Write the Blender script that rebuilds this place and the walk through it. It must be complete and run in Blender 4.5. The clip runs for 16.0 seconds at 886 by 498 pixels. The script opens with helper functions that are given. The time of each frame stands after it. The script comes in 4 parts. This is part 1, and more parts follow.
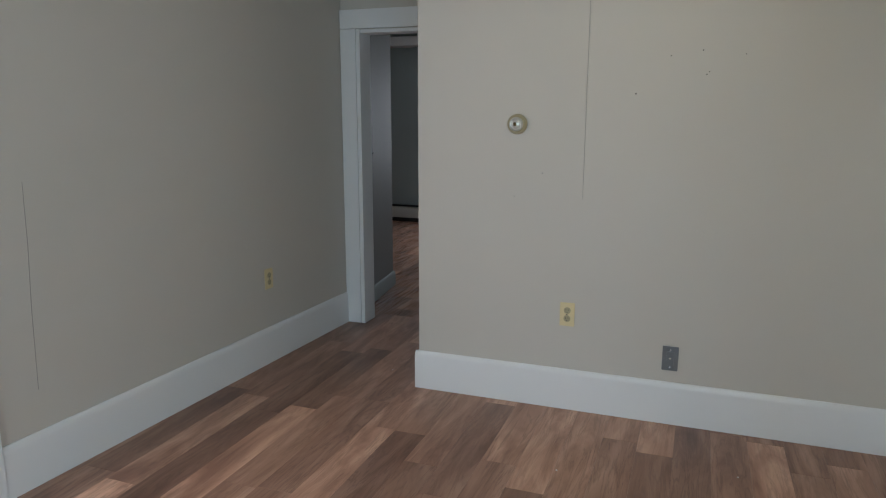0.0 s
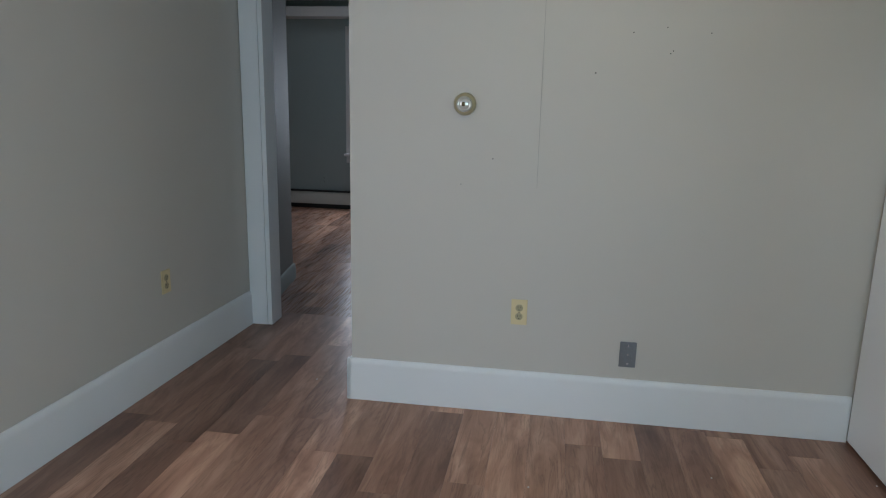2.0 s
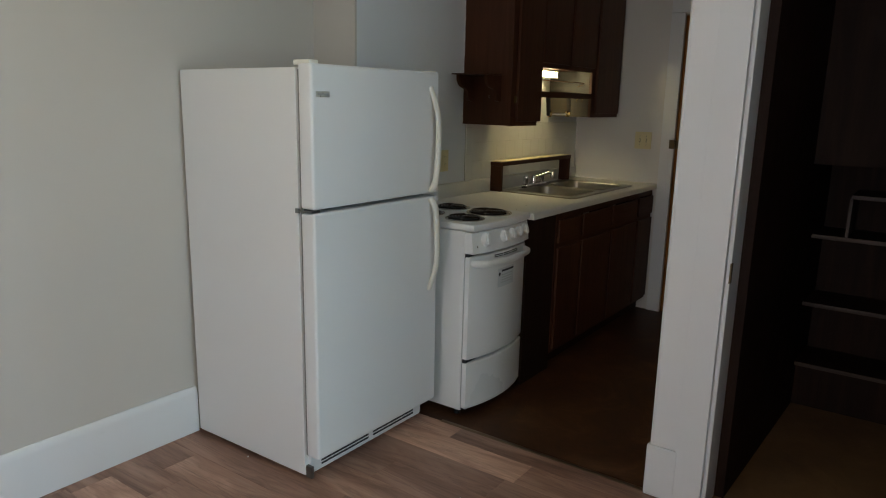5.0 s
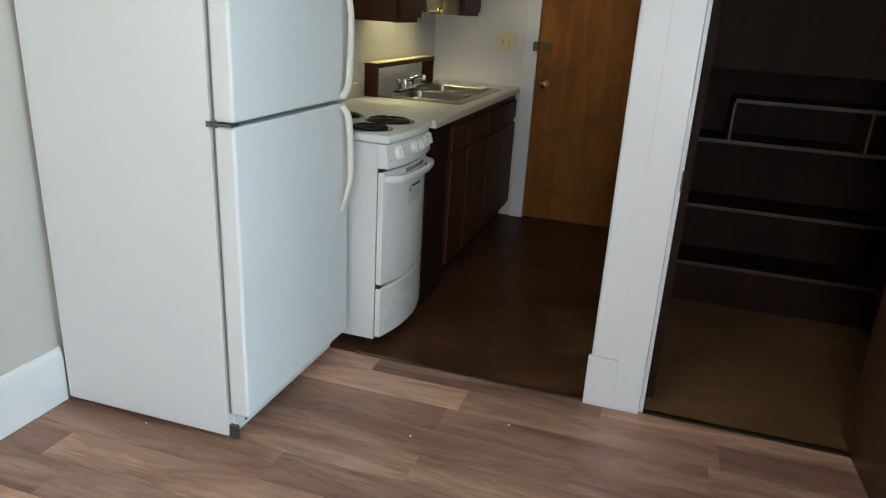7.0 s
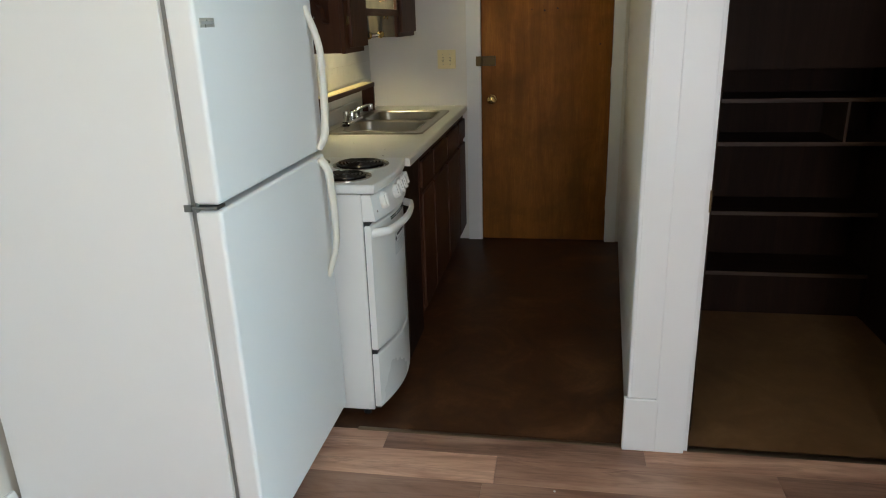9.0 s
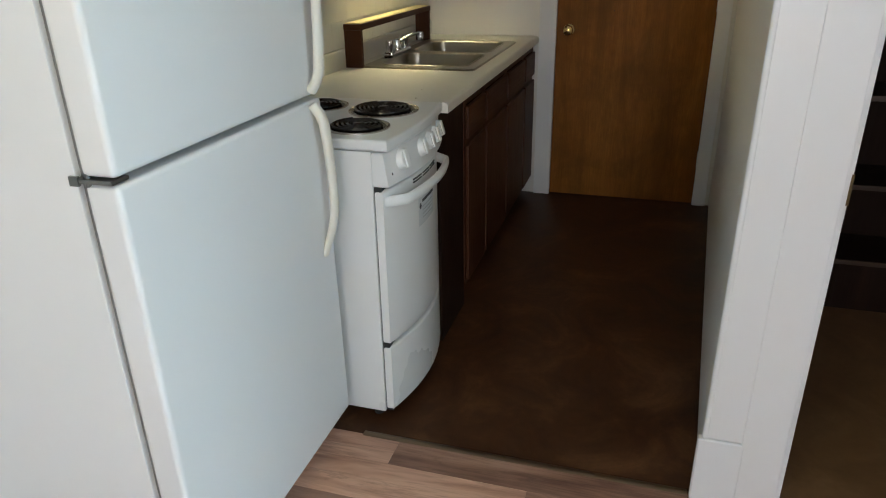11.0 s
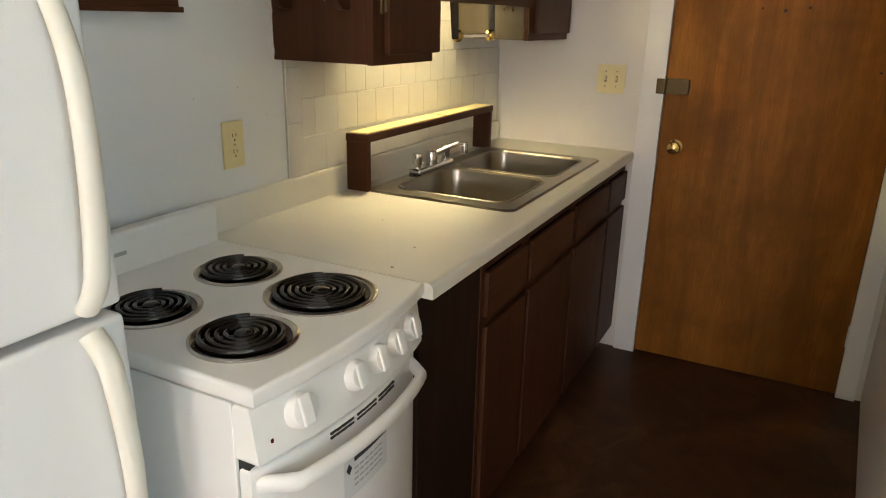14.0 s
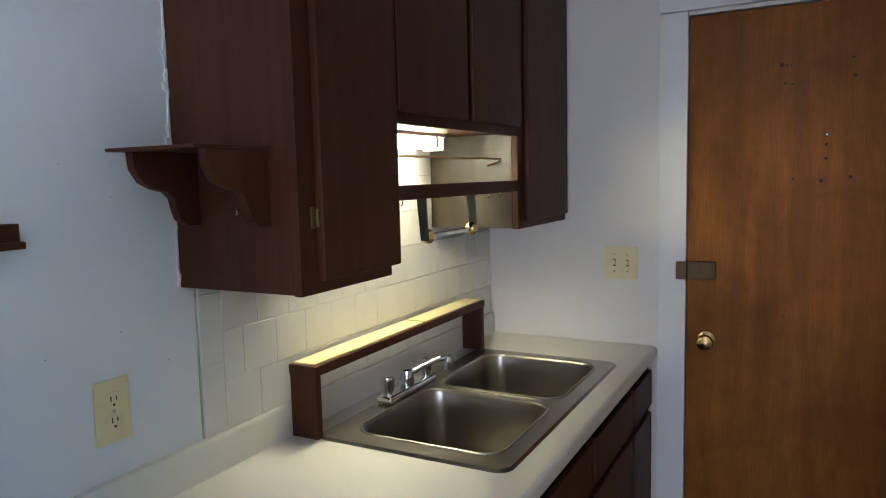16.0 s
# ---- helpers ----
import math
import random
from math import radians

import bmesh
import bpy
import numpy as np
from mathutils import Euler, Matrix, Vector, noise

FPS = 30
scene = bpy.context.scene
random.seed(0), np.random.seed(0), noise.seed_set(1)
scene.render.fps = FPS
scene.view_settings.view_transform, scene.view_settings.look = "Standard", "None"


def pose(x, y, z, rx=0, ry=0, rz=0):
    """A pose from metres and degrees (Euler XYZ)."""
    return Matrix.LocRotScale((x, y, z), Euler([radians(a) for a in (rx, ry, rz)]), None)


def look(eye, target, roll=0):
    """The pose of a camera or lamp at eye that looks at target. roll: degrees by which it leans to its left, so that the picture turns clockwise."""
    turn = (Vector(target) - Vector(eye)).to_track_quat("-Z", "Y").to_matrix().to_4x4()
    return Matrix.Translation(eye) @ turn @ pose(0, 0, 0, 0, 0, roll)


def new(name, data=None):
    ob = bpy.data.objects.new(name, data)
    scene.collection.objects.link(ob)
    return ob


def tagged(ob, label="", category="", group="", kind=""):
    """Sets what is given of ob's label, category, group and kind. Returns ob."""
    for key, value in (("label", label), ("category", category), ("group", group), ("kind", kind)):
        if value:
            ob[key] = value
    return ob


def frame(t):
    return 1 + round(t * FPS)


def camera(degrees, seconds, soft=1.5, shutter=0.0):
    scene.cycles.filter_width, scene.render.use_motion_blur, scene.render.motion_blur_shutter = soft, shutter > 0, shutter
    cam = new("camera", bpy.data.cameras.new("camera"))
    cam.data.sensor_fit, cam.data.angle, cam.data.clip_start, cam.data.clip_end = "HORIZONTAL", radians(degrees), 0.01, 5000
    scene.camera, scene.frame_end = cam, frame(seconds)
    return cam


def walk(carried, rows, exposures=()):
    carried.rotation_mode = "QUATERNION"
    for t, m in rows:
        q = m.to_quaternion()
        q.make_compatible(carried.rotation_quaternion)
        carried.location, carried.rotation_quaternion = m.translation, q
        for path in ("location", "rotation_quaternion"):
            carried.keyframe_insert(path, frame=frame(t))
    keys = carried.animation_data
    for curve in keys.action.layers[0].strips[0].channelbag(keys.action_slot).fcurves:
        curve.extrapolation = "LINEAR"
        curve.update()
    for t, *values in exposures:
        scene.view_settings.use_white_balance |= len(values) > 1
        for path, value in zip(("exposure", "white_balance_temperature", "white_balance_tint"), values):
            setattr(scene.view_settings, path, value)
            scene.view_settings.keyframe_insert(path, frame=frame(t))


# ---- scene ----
cam = camera(65.0, 16.0, soft=1.1)
PATH = [
    (0, (0.071, 0.465, 1.453), (-0.607, 2.305, 1.064), 0.1),
    (0.5, (-0.006, 0.449, 1.442), (-0.548, 2.325, 1.011), 0.0),
    (1, (-0.067, 0.511, 1.445), (-0.617, 2.37, 0.952), 0.5),
    (1.5, (-0.227, 0.66, 1.444), (-0.68, 2.556, 0.997), 1.0),
    (2, (-0.379, 0.726, 1.442), (-0.674, 2.654, 1.001), 1.2),
    (2.5, (-0.568, 0.683, 1.411), (-0.43, 2.645, 1.052), 0.0),
    (3, (-0.58, 0.768, 1.434), (-0.148, 2.68, 1.035), 2.6),
    (3.5, (-0.517, 0.968, 1.436), (0.282, 2.773, 1.109), 0.5),
    (4, (-0.54, 1.084, 1.439), (0.522, 2.736, 1.059), 2.1),
    (4.5, (-0.674, 1.164, 1.435), (0.707, 2.547, 1.009), 1.6),
    (5, (-0.756, 1.221, 1.443), (0.841, 2.352, 1.027), 1.4),
    (5.2, (-0.752, 1.233, 1.432), (0.909, 2.269, 1.02), 2.8),
    (7.3, (-0.732, 1.933, 1.385), (1.076, 2.399, 0.667), 2.7),
    (7.5, (-0.68, 1.99, 1.379), (1.132, 2.403, 0.638), 2.2),
    (8, (-0.515, 2.076, 1.419), (1.381, 2.471, 0.918), -1.3),
    (8.5, (-0.476, 2.146, 1.433), (1.409, 2.559, 0.907), 0.8),
    (9, (-0.503, 2.208, 1.447), (1.369, 2.534, 0.822), -1.7),
    (9.2, (-0.517, 2.21, 1.425), (1.334, 2.505, 0.728), -1.7),
    (11.3, (0.177, 2.168, 1.391), (1.916, 2.726, 0.576), -1.2),
    (11.5, (0.23, 2.168, 1.397), (1.956, 2.716, 0.549), -1.2),
    (12, (0.412, 2.102, 1.394), (2.071, 2.779, 0.505), 0.5),
    (12.5, (0.579, 2.022, 1.398), (2.21, 2.775, 0.519), 1.5),
    (13, (0.712, 2.076, 1.403), (2.409, 2.846, 0.677), 3.0),
    (13.5, (0.876, 2.166, 1.441), (2.615, 2.94, 0.828), 2.4),
    (14, (1.092, 2.196, 1.432), (2.783, 3.059, 0.803), 1.3),
    (14.5, (1.311, 2.194, 1.445), (2.957, 3.129, 0.8), 2.8),
    (15, (1.42, 2.239, 1.461), (3.169, 3.121, 1.058), 1.3),
    (15.5, (1.504, 2.325, 1.523), (3.317, 3.135, 1.285), 0.7),
    (16, (1.599, 2.346, 1.529), (3.354, 3.281, 1.322), -1.4),
]
EXPOSURES = [(0, -0.33, 6100, 15), (1.5, -0.36, 5750, 14), (2.5, -0.45, 5950, 12), (3.5, -0.66, 6600, 16), (5, -0.06, 5950, 13), (7.3, 0.84, 5600, 9), (8.5, 0.8, 5950, 12), (9.2, 0.8, 5800, 10),
             (11.3, 0.84, 5800, 12), (12.5, 1.1, 5950, 13), (13, 1.32, 6300, 15), (13.5, 1.42, 6550, 17), (14.5, 1.62, 6400, 16), (15, 1.58, 5850, 18), (16, 1.3, 5000, 17)]
walk(cam, [(t, look(eye, target, roll)) for t, eye, target, roll in PATH], EXPOSURES)

# ---- world, sun, window light ----
world = bpy.data.worlds.new("sky")
scene.world = world
world.use_nodes = True
wt = world.node_tree
sky = wt.nodes.new("ShaderNodeTexSky")
sky.sky_type, sky.sun_disc = "NISHITA", False
sky.sun_elevation, sky.sun_rotation = radians(44), radians(167.5)
wt.links.new(sky.outputs[0], wt.nodes["Background"].inputs[0])
wt.nodes["Background"].inputs[1].default_value = 0.12

sun = new("sun", bpy.data.lights.new("sun", "SUN"))
sun.data.energy, sun.data.angle, sun.data.color = 5.0, radians(0.5), (1.0, 0.95, 0.86)
sun.matrix_world = look((2, -9, 9), (0, 0, 0))


def window_light(name, w, h, energy, color, eye, target):
    lamp = bpy.data.lights.new(name, "AREA")
    lamp.shape, lamp.size, lamp.size_y = "RECTANGLE", w, h
    lamp.energy, lamp.color = energy, color
    ob = new(name, lamp)
    ob.matrix_world = look(eye, target)
    return ob


window_light("south_window_light", 1.9, 1.3, 34, (0.45, 0.77, 1.0), (-0.05, -1.77, 1.45), (0.1, 3, 0.2))
window_light("south_window_lawn_light", 1.9, 0.4, 13, (0.92, 1.0, 0.45), (-0.05, -1.76, 0.95), (0.1, 3, 3.6))
# fill lamp from the east, added to brighten the west wall
window_light("east_window_light", 0.95, 1.2, 45, (0.66, 0.87, 1.0), (1.66, -1.0, 1.35), (-2.2, 2.2, 1.2))
# fill lamp from the west, added to light the refrigerator side and floor
window_light("west_door_light", 0.62, 1.0, 16.5, (1.0, 0.94, 0.92), (-2.36, 1.56, 1.45), (2.0, 2.2, 0.6))
window_light("far_window_light", 0.85, 1.25, 30, (0.9, 0.96, 1.0), (-2.3, 8.94, 1.35), (-2.0, 4.5, 0.3))

# ---- materials ----


def principled(name, rough=0.5, metal=0.0, spec=0.5, coat=0.0):
    mat = bpy.data.materials.new(name)
    mat.use_nodes = True
    b = mat.node_tree.nodes["Principled BSDF"]
    b.inputs["Roughness"].default_value = rough
    b.inputs["Metallic"].default_value = metal
    b.inputs["Specular IOR Level"].default_value = spec
    b.inputs["Coat Weight"].default_value = coat
    return mat, mat.node_tree, b


def coords(nt, scale=(1, 1, 1), piece=False):
    tc = nt.nodes.new("ShaderNodeTexCoord")
    mp = nt.nodes.new("ShaderNodeMapping")
    mp.inputs["Scale"].default_value = scale
    if piece:
        info = nt.nodes.new("ShaderNodeObjectInfo")
        comb = nt.nodes.new("ShaderNodeVectorMath")
        comb.operation = "MULTIPLY"
        nt.links.new(info.outputs["Random"], comb.inputs[0])
        comb.inputs[1].default_value = (37.0, 91.0, 53.0)
        nt.links.new(comb.outputs[0], mp.inputs["Location"])
    nt.links.new(tc.outputs["Object"], mp.inputs["Vector"])
    return mp.outputs[0]


def noise_tex(nt, vec, scale, detail=4, rough=0.55, distortion=0.0):
    n = nt.nodes.new("ShaderNodeTexNoise")
    n.inputs["Scale"].default_value = scale
    n.inputs["Detail"].default_value = detail
    n.inputs["Roughness"].default_value = rough
    n.inputs["Distortion"].default_value = distortion
    nt.links.new(vec, n.inputs["Vector"])
    return n.outputs["Fac"]


def ramp(nt, fac, stops):
    r = nt.nodes.new("ShaderNodeValToRGB")
    els = r.color_ramp.elements
    while len(els) < len(stops):
        els.new(0.5)
    for e, (p, c) in zip(els, stops):
        e.position, e.color = p, (*c, 1)
    nt.links.new(fac, r.inputs[0])
    return r.outputs[0]


def mix(nt, fac, a, b, kind="MIX"):
    m = nt.nodes.new("ShaderNodeMix")
    m.data_type, m.blend_type = "RGBA", kind
    if isinstance(fac, float):
        m.inputs[0].default_value = fac
    else:
        nt.links.new(fac, m.inputs[0])
    for sock, v in ((m.inputs[6], a), (m.inputs[7], b)):
        if isinstance(v, tuple):
            sock.default_value = (*v, 1)
        else:
            nt.links.new(v, sock)
    return m.outputs[2]


def bump(nt, b, height, strength, dist=0.002):
    n = nt.nodes.new("ShaderNodeBump")
    n.inputs["Strength"].default_value = strength
    n.inputs["Distance"].default_value = dist
    nt.links.new(height, n.inputs["Height"])
    nt.links.new(n.outputs[0], b.inputs["Normal"])


def span(nt, fac, lo, hi):
    m = nt.nodes.new("ShaderNodeMapRange")
    m.inputs["To Min"].default_value, m.inputs["To Max"].default_value = lo, hi
    nt.links.new(fac, m.inputs["Value"])
    return m.outputs[0]


def painted(name, c, dirt, rough=0.5, grain=180.0, relief=0.12, wear=0.25, spec=0.4):
    """Paint with faint large patches, a roller's fine relief and scattered scuffs."""
    mat, nt, b = principled(name, rough, spec=spec)
    v = coords(nt)
    big = noise_tex(nt, v, 1.3, 5, 0.6)
    base = mix(nt, span(nt, big, 0.0, wear), c, dirt)
    scuff = ramp(nt, noise_tex(nt, v, 9.0, 8, 0.7, 0.6), [(0.66, (0, 0, 0)), (0.78, (1, 1, 1))])
    m = nt.nodes.new("ShaderNodeMath")
    m.operation = "MULTIPLY"
    m.inputs[1].default_value = wear
    nt.links.new(scuff, m.inputs[0])
    nt.links.new(mix(nt, m.outputs[0], base, dirt), b.inputs["Base Color"])
    fine = noise_tex(nt, v, grain, 3, 0.6)
    nt.links.new(span(nt, big, rough - 0.07, rough + 0.1), b.inputs["Roughness"])
    bump(nt, b, fine, relief)
    return mat


def timber(name, dark, mid, light, rough=0.45, along="z", piece=False, island=False, grain=1.0, coat=0.0, vary=0.0, fleck=0.0, spec=0.5):
    """Wood with long streaks, fine pores and patches of darker stain."""
    mat, nt, b = principled(name, rough, spec=spec, coat=coat)
    sc = {"x": (1.2, 22, 22), "y": (22, 1.2, 22), "z": (22, 22, 1.2)}[along]
    v = coords(nt, sc, piece)
    warp = noise_tex(nt, v, 0.55 * grain, 6, 0.62, 1.2)
    pore_v = coords(nt, tuple(k * 5 for k in sc), piece)
    pores = noise_tex(nt, pore_v, 1.1 * grain, 3, 0.7)
    col = ramp(nt, warp, [(0.25, dark), (0.5, mid), (0.74, light)])
    col = mix(nt, span(nt, pores, 0.0, 0.55), col, tuple(k * 0.45 for k in mid))
    patch = noise_tex(nt, coords(nt, (1, 1, 1), piece), 2.1, 4, 0.6)
    col = mix(nt, span(nt, patch, 0.0, 0.5), col, dark)
    if fleck:
        fv = coords(nt, tuple(k * 0.28 for k in sc), piece)
        f = noise_tex(nt, fv, 3.4, 3, 0.5, 2.4)
        where = ramp(nt, noise_tex(nt, fv, 0.9, 2, 0.5), [(0.52, (0, 0, 0)), (0.66, (1, 1, 1))])
        band = ramp(nt, f, [(0.455, (0, 0, 0)), (0.49, (1, 1, 1)), (0.51, (1, 1, 1)), (0.545, (0, 0, 0))])
        fm = nt.nodes.new("ShaderNodeMath")
        fm.operation = "MULTIPLY"
        nt.links.new(where, fm.inputs[0])
        nt.links.new(band, fm.inputs[1])
        fs = nt.nodes.new("ShaderNodeMath")
        fs.operation = "MULTIPLY"
        fs.inputs[1].default_value = fleck
        nt.links.new(fm.outputs[0], fs.inputs[0])
        col = mix(nt, fs.outputs[0], col, tuple(k * 0.35 for k in dark))
    if vary:
        if island:
            r = nt.nodes.new("ShaderNodeNewGeometry").outputs["Random Per Island"]
        else:
            r = nt.nodes.new("ShaderNodeObjectInfo").outputs["Random"]
        tone = ramp(nt, r, [(0.0, (0.5, 0.48, 0.47)), (0.35, (0.8, 0.77, 0.76)), (0.7, (1.05, 1.0, 0.98)), (1.0, (1.45, 1.42, 1.4))])
        col = mix(nt, vary, col, tone, "MULTIPLY")
    nt.links.new(col, b.inputs["Base Color"])
    nt.links.new(span(nt, pores, rough - 0.1, rough + 0.14), b.inputs["Roughness"])
    bump(nt, b, pores, 0.12)
    return mat


def plank_wood(name, island=False, rough=0.33):
    """Printed oak planks: wavy grain lines, limed pores and a tone of its own for each plank."""
    mat, nt, b = principled(name, rough, spec=0.45)
    if island:
        rnd = nt.nodes.new("ShaderNodeNewGeometry").outputs["Random Per Island"]
    else:
        rnd = nt.nodes.new("ShaderNodeObjectInfo").outputs["Random"]
    long_v = coords(nt, (9, 0.8, 9), not island)
    figure = noise_tex(nt, long_v, 1.3, 5, 0.62, 1.4)
    w = nt.nodes.new("ShaderNodeMath")
    w.operation = "MULTIPLY"
    w.inputs[1].default_value = 13.0
    nt.links.new(figure, w.inputs[0])
    f = nt.nodes.new("ShaderNodeMath")
    f.operation = "PINGPONG"
    f.inputs[1].default_value = 1.0
    nt.links.new(w.outputs[0], f.inputs[0])
    lines = f.outputs[0]
    streak = noise_tex(nt, coords(nt, (120, 3.2, 120), not island), 1.0, 3, 0.65)
    patch = noise_tex(nt, coords(nt, (7, 1.3, 7), not island), 1.4, 4, 0.6, 0.6)
    col = ramp(nt, patch, [(0.3, (0.215, 0.110, 0.075)), (0.5, (0.375, 0.216, 0.150)), (0.7, (0.535, 0.340, 0.245))])
    dark = ramp(nt, lines, [(0.0, (0.75, 0.75, 0.75)), (0.24, (0.25, 0.25, 0.25)), (0.55, (0, 0, 0))])
    where = span(nt, noise_tex(nt, coords(nt, (4, 1.1, 4), not island), 1.2, 3, 0.5), -0.25, 1.15)
    dm = nt.nodes.new("ShaderNodeMath")
    dm.operation, dm.use_clamp = "MULTIPLY", True
    nt.links.new(dark, dm.inputs[0])
    nt.links.new(where, dm.inputs[1])
    col = mix(nt, dm.outputs[0], col, (0.105, 0.055, 0.038))
    lime = ramp(nt, streak, [(0.58, (0, 0, 0)), (0.78, (0.26, 0.26, 0.26))])
    col = mix(nt, lime, col, (0.52, 0.40, 0.33))
    pores = ramp(nt, streak, [(0.24, (0.35, 0.35, 0.35)), (0.42, (0, 0, 0))])
    col = mix(nt, pores, col, (0.09, 0.048, 0.034))
    tone = ramp(nt, rnd, [(0.0, (0.50, 0.46, 0.45)), (0.35, (0.76, 0.72, 0.71)), (0.7, (1.0, 0.96, 0.93)), (0.9, (1.35, 1.32, 1.28)), (1.0, (1.75, 1.75, 1.7))])
    col = mix(nt, 0.85, col, tone, "MULTIPLY")
    nt.links.new(col, b.inputs["Base Color"])
    nt.links.new(span(nt, streak, rough - 0.1, rough + 0.12), b.inputs["Roughness"])
    bump(nt, b, streak, 0.16, 0.0012)
    return mat


def plain(name, c, rough=0.5, metal=0.0, var=0.12, scale=30.0, relief=0.05, coat=0.0):
    mat, nt, b = principled(name, rough, metal, coat=coat)
    v = coords(nt)
    f = noise_tex(nt, v, scale, 5, 0.6)
    nt.links.new(mix(nt, span(nt, f, 0.0, var * 2), c, tuple(k * 0.55 for k in c)), b.inputs["Base Color"])
    nt.links.new(span(nt, f, max(0.02, rough - 0.08), rough + 0.1), b.inputs["Roughness"])
    bump(nt, b, f, relief, 0.001)
    return mat


def brushed(name, c, rough, along=(4, 300, 300)):
    mat, nt, b = principled(name, rough, 1.0)
    f = noise_tex(nt, coords(nt, along), 1.0, 3, 0.6)
    nt.links.new(mix(nt, span(nt, f, 0, 0.4), c, tuple(k * 0.6 for k in c)), b.inputs["Base Color"])
    nt.links.new(span(nt, f, rough - 0.06, rough + 0.1), b.inputs["Roughness"])
    bump(nt, b, f, 0.06, 0.0006)
    return mat


def glow(name, c, strength):
    mat, nt, b = principled(name, 0.4)
    b.inputs["Base Color"].default_value = (*c, 1)
    b.inputs["Emission Color"].default_value = (*c, 1)
    b.inputs["Emission Strength"].default_value = strength
    return mat


def vinyl(name, a, c, d, rough):
    mat, nt, b = principled(name, rough, spec=0.22)
    v = coords(nt)
    n1 = noise_tex(nt, v, 3.2, 7, 0.65, 0.8)
    n2 = noise_tex(nt, v, 38.0, 4, 0.7)
    col = ramp(nt, n1, [(0.3, a), (0.52, c), (0.72, d)])
    col = mix(nt, span(nt, n2, 0.0, 0.6), col, a)
    nt.links.new(col, b.inputs["Base Color"])
    nt.links.new(span(nt, n1, rough - 0.12, rough + 0.12), b.inputs["Roughness"])
    bump(nt, b, n2, 0.1)
    return mat


def veneer(name):
    """Aged lauan veneer: fine pores, soft flame figure, cloudy stain and greasy patches."""
    mat, nt, b = principled(name, 0.48, spec=0.16)
    figure = noise_tex(nt, coords(nt, (6, 6, 0.55)), 1.5, 5, 0.6, 1.6)
    cloud = noise_tex(nt, coords(nt), 3.4, 6, 0.66, 0.5)
    pores = noise_tex(nt, coords(nt, (260, 260, 9)), 1.0, 2, 0.6)
    mottle = noise_tex(nt, coords(nt, (1, 1, 0.4)), 42.0, 4, 0.65)
    col = ramp(nt, figure, [(0.25, (0.225, 0.078, 0.0095)), (0.5, (0.335, 0.124, 0.0150)), (0.75, (0.45, 0.180, 0.0225))])
    stain = ramp(nt, cloud, [(0.40, (0, 0, 0)), (0.66, (1, 1, 1))])
    m = nt.nodes.new("ShaderNodeMath")
    m.operation = "MULTIPLY"
    m.inputs[1].default_value = 0.5
    nt.links.new(stain, m.inputs[0])
    col = mix(nt, m.outputs[0], col, (0.105, 0.040, 0.0042))
    col = mix(nt, span(nt, mottle, -0.15, 0.55), col, (0.14, 0.054, 0.0055))
    col = mix(nt, span(nt, pores, -0.1, 0.6), col, (0.085, 0.03, 0.005))
    nt.links.new(col, b.inputs["Base Color"])
    nt.links.new(span(nt, cloud, 0.42, 0.58), b.inputs["Roughness"])
    bump(nt, b, pores, 0.08)
    return mat


WALL = painted("wall_paint", (0.58, 0.54, 0.485), (0.49, 0.452, 0.402), 0.62, wear=0.22)
KWALL = painted("kitchen_wall_paint", (0.76, 0.78, 0.80), (0.66, 0.68, 0.69), 0.5, wear=0.25)
SWALL = painted("partition_paint", (0.80, 0.78, 0.74), (0.70, 0.67, 0.63), 0.42, wear=0.25)
EWALL = painted("end_wall_paint", (0.74, 0.71, 0.66), (0.65, 0.62, 0.57), 0.5, wear=0.25)
# room wall paint made darker: the hall's shade is in this colour
HALLWALL = painted("shaded_hall_paint", (0.25, 0.26, 0.25), (0.19, 0.2, 0.19), 0.6)
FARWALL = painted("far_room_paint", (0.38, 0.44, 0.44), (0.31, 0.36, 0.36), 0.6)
CEIL = painted("ceiling_paint", (0.78, 0.77, 0.74), (0.68, 0.67, 0.63), 0.8, grain=90, relief=0.3)
TRIM = painted("trim_paint", (0.80, 0.80, 0.80), (0.62, 0.61, 0.59), 0.32, grain=60, relief=0.08, wear=0.3)
ENAMEL = painted("white_enamel", (0.82, 0.82, 0.80), (0.72, 0.71, 0.68), 0.28, grain=420, relief=0.06, wear=0.1, spec=0.5)
FRIDGE = painted("fridge_white", (0.80, 0.80, 0.79), (0.72, 0.71, 0.69), 0.42, grain=700, relief=0.25, wear=0.08)
HANDLE = painted("aged_white_plastic", (0.80, 0.77, 0.68), (0.70, 0.66, 0.56), 0.38, grain=300, relief=0.03, wear=0.2)
ALMOND = plain("almond_plastic", (0.72, 0.60, 0.34), 0.35, var=0.08)
CREAM = plain("cream_plastic", (0.78, 0.68, 0.38), 0.35, var=0.08)
HINGE = plain("dark_hinge_steel", (0.22, 0.22, 0.21), 0.3, 0.9)
GREYPLATE = plain("grey_plate", (0.20, 0.20, 0.21), 0.45, 0.3)
BLACK = plain("black_plastic", (0.02, 0.02, 0.02), 0.45)
SEAM = plain("open_joint", (0.33, 0.31, 0.28), 0.8)
RUBBER = plain("grey_gasket", (0.22, 0.22, 0.21), 0.7)
COIL = plain("burner_coil", (0.013, 0.0095, 0.008), 0.19, 0.15, coat=0.1)
PAN = plain("drip_pan", (0.022, 0.016, 0.012), 0.22, 0.7)
CHROME = plain("chrome", (0.82, 0.82, 0.83), 0.09, 1.0, var=0.05, relief=0.01)
STEEL, _nt, _b = principled("sink_steel", 0.25, 1.0)
_f = noise_tex(_nt, coords(_nt), 5.0, 2, 0.4)
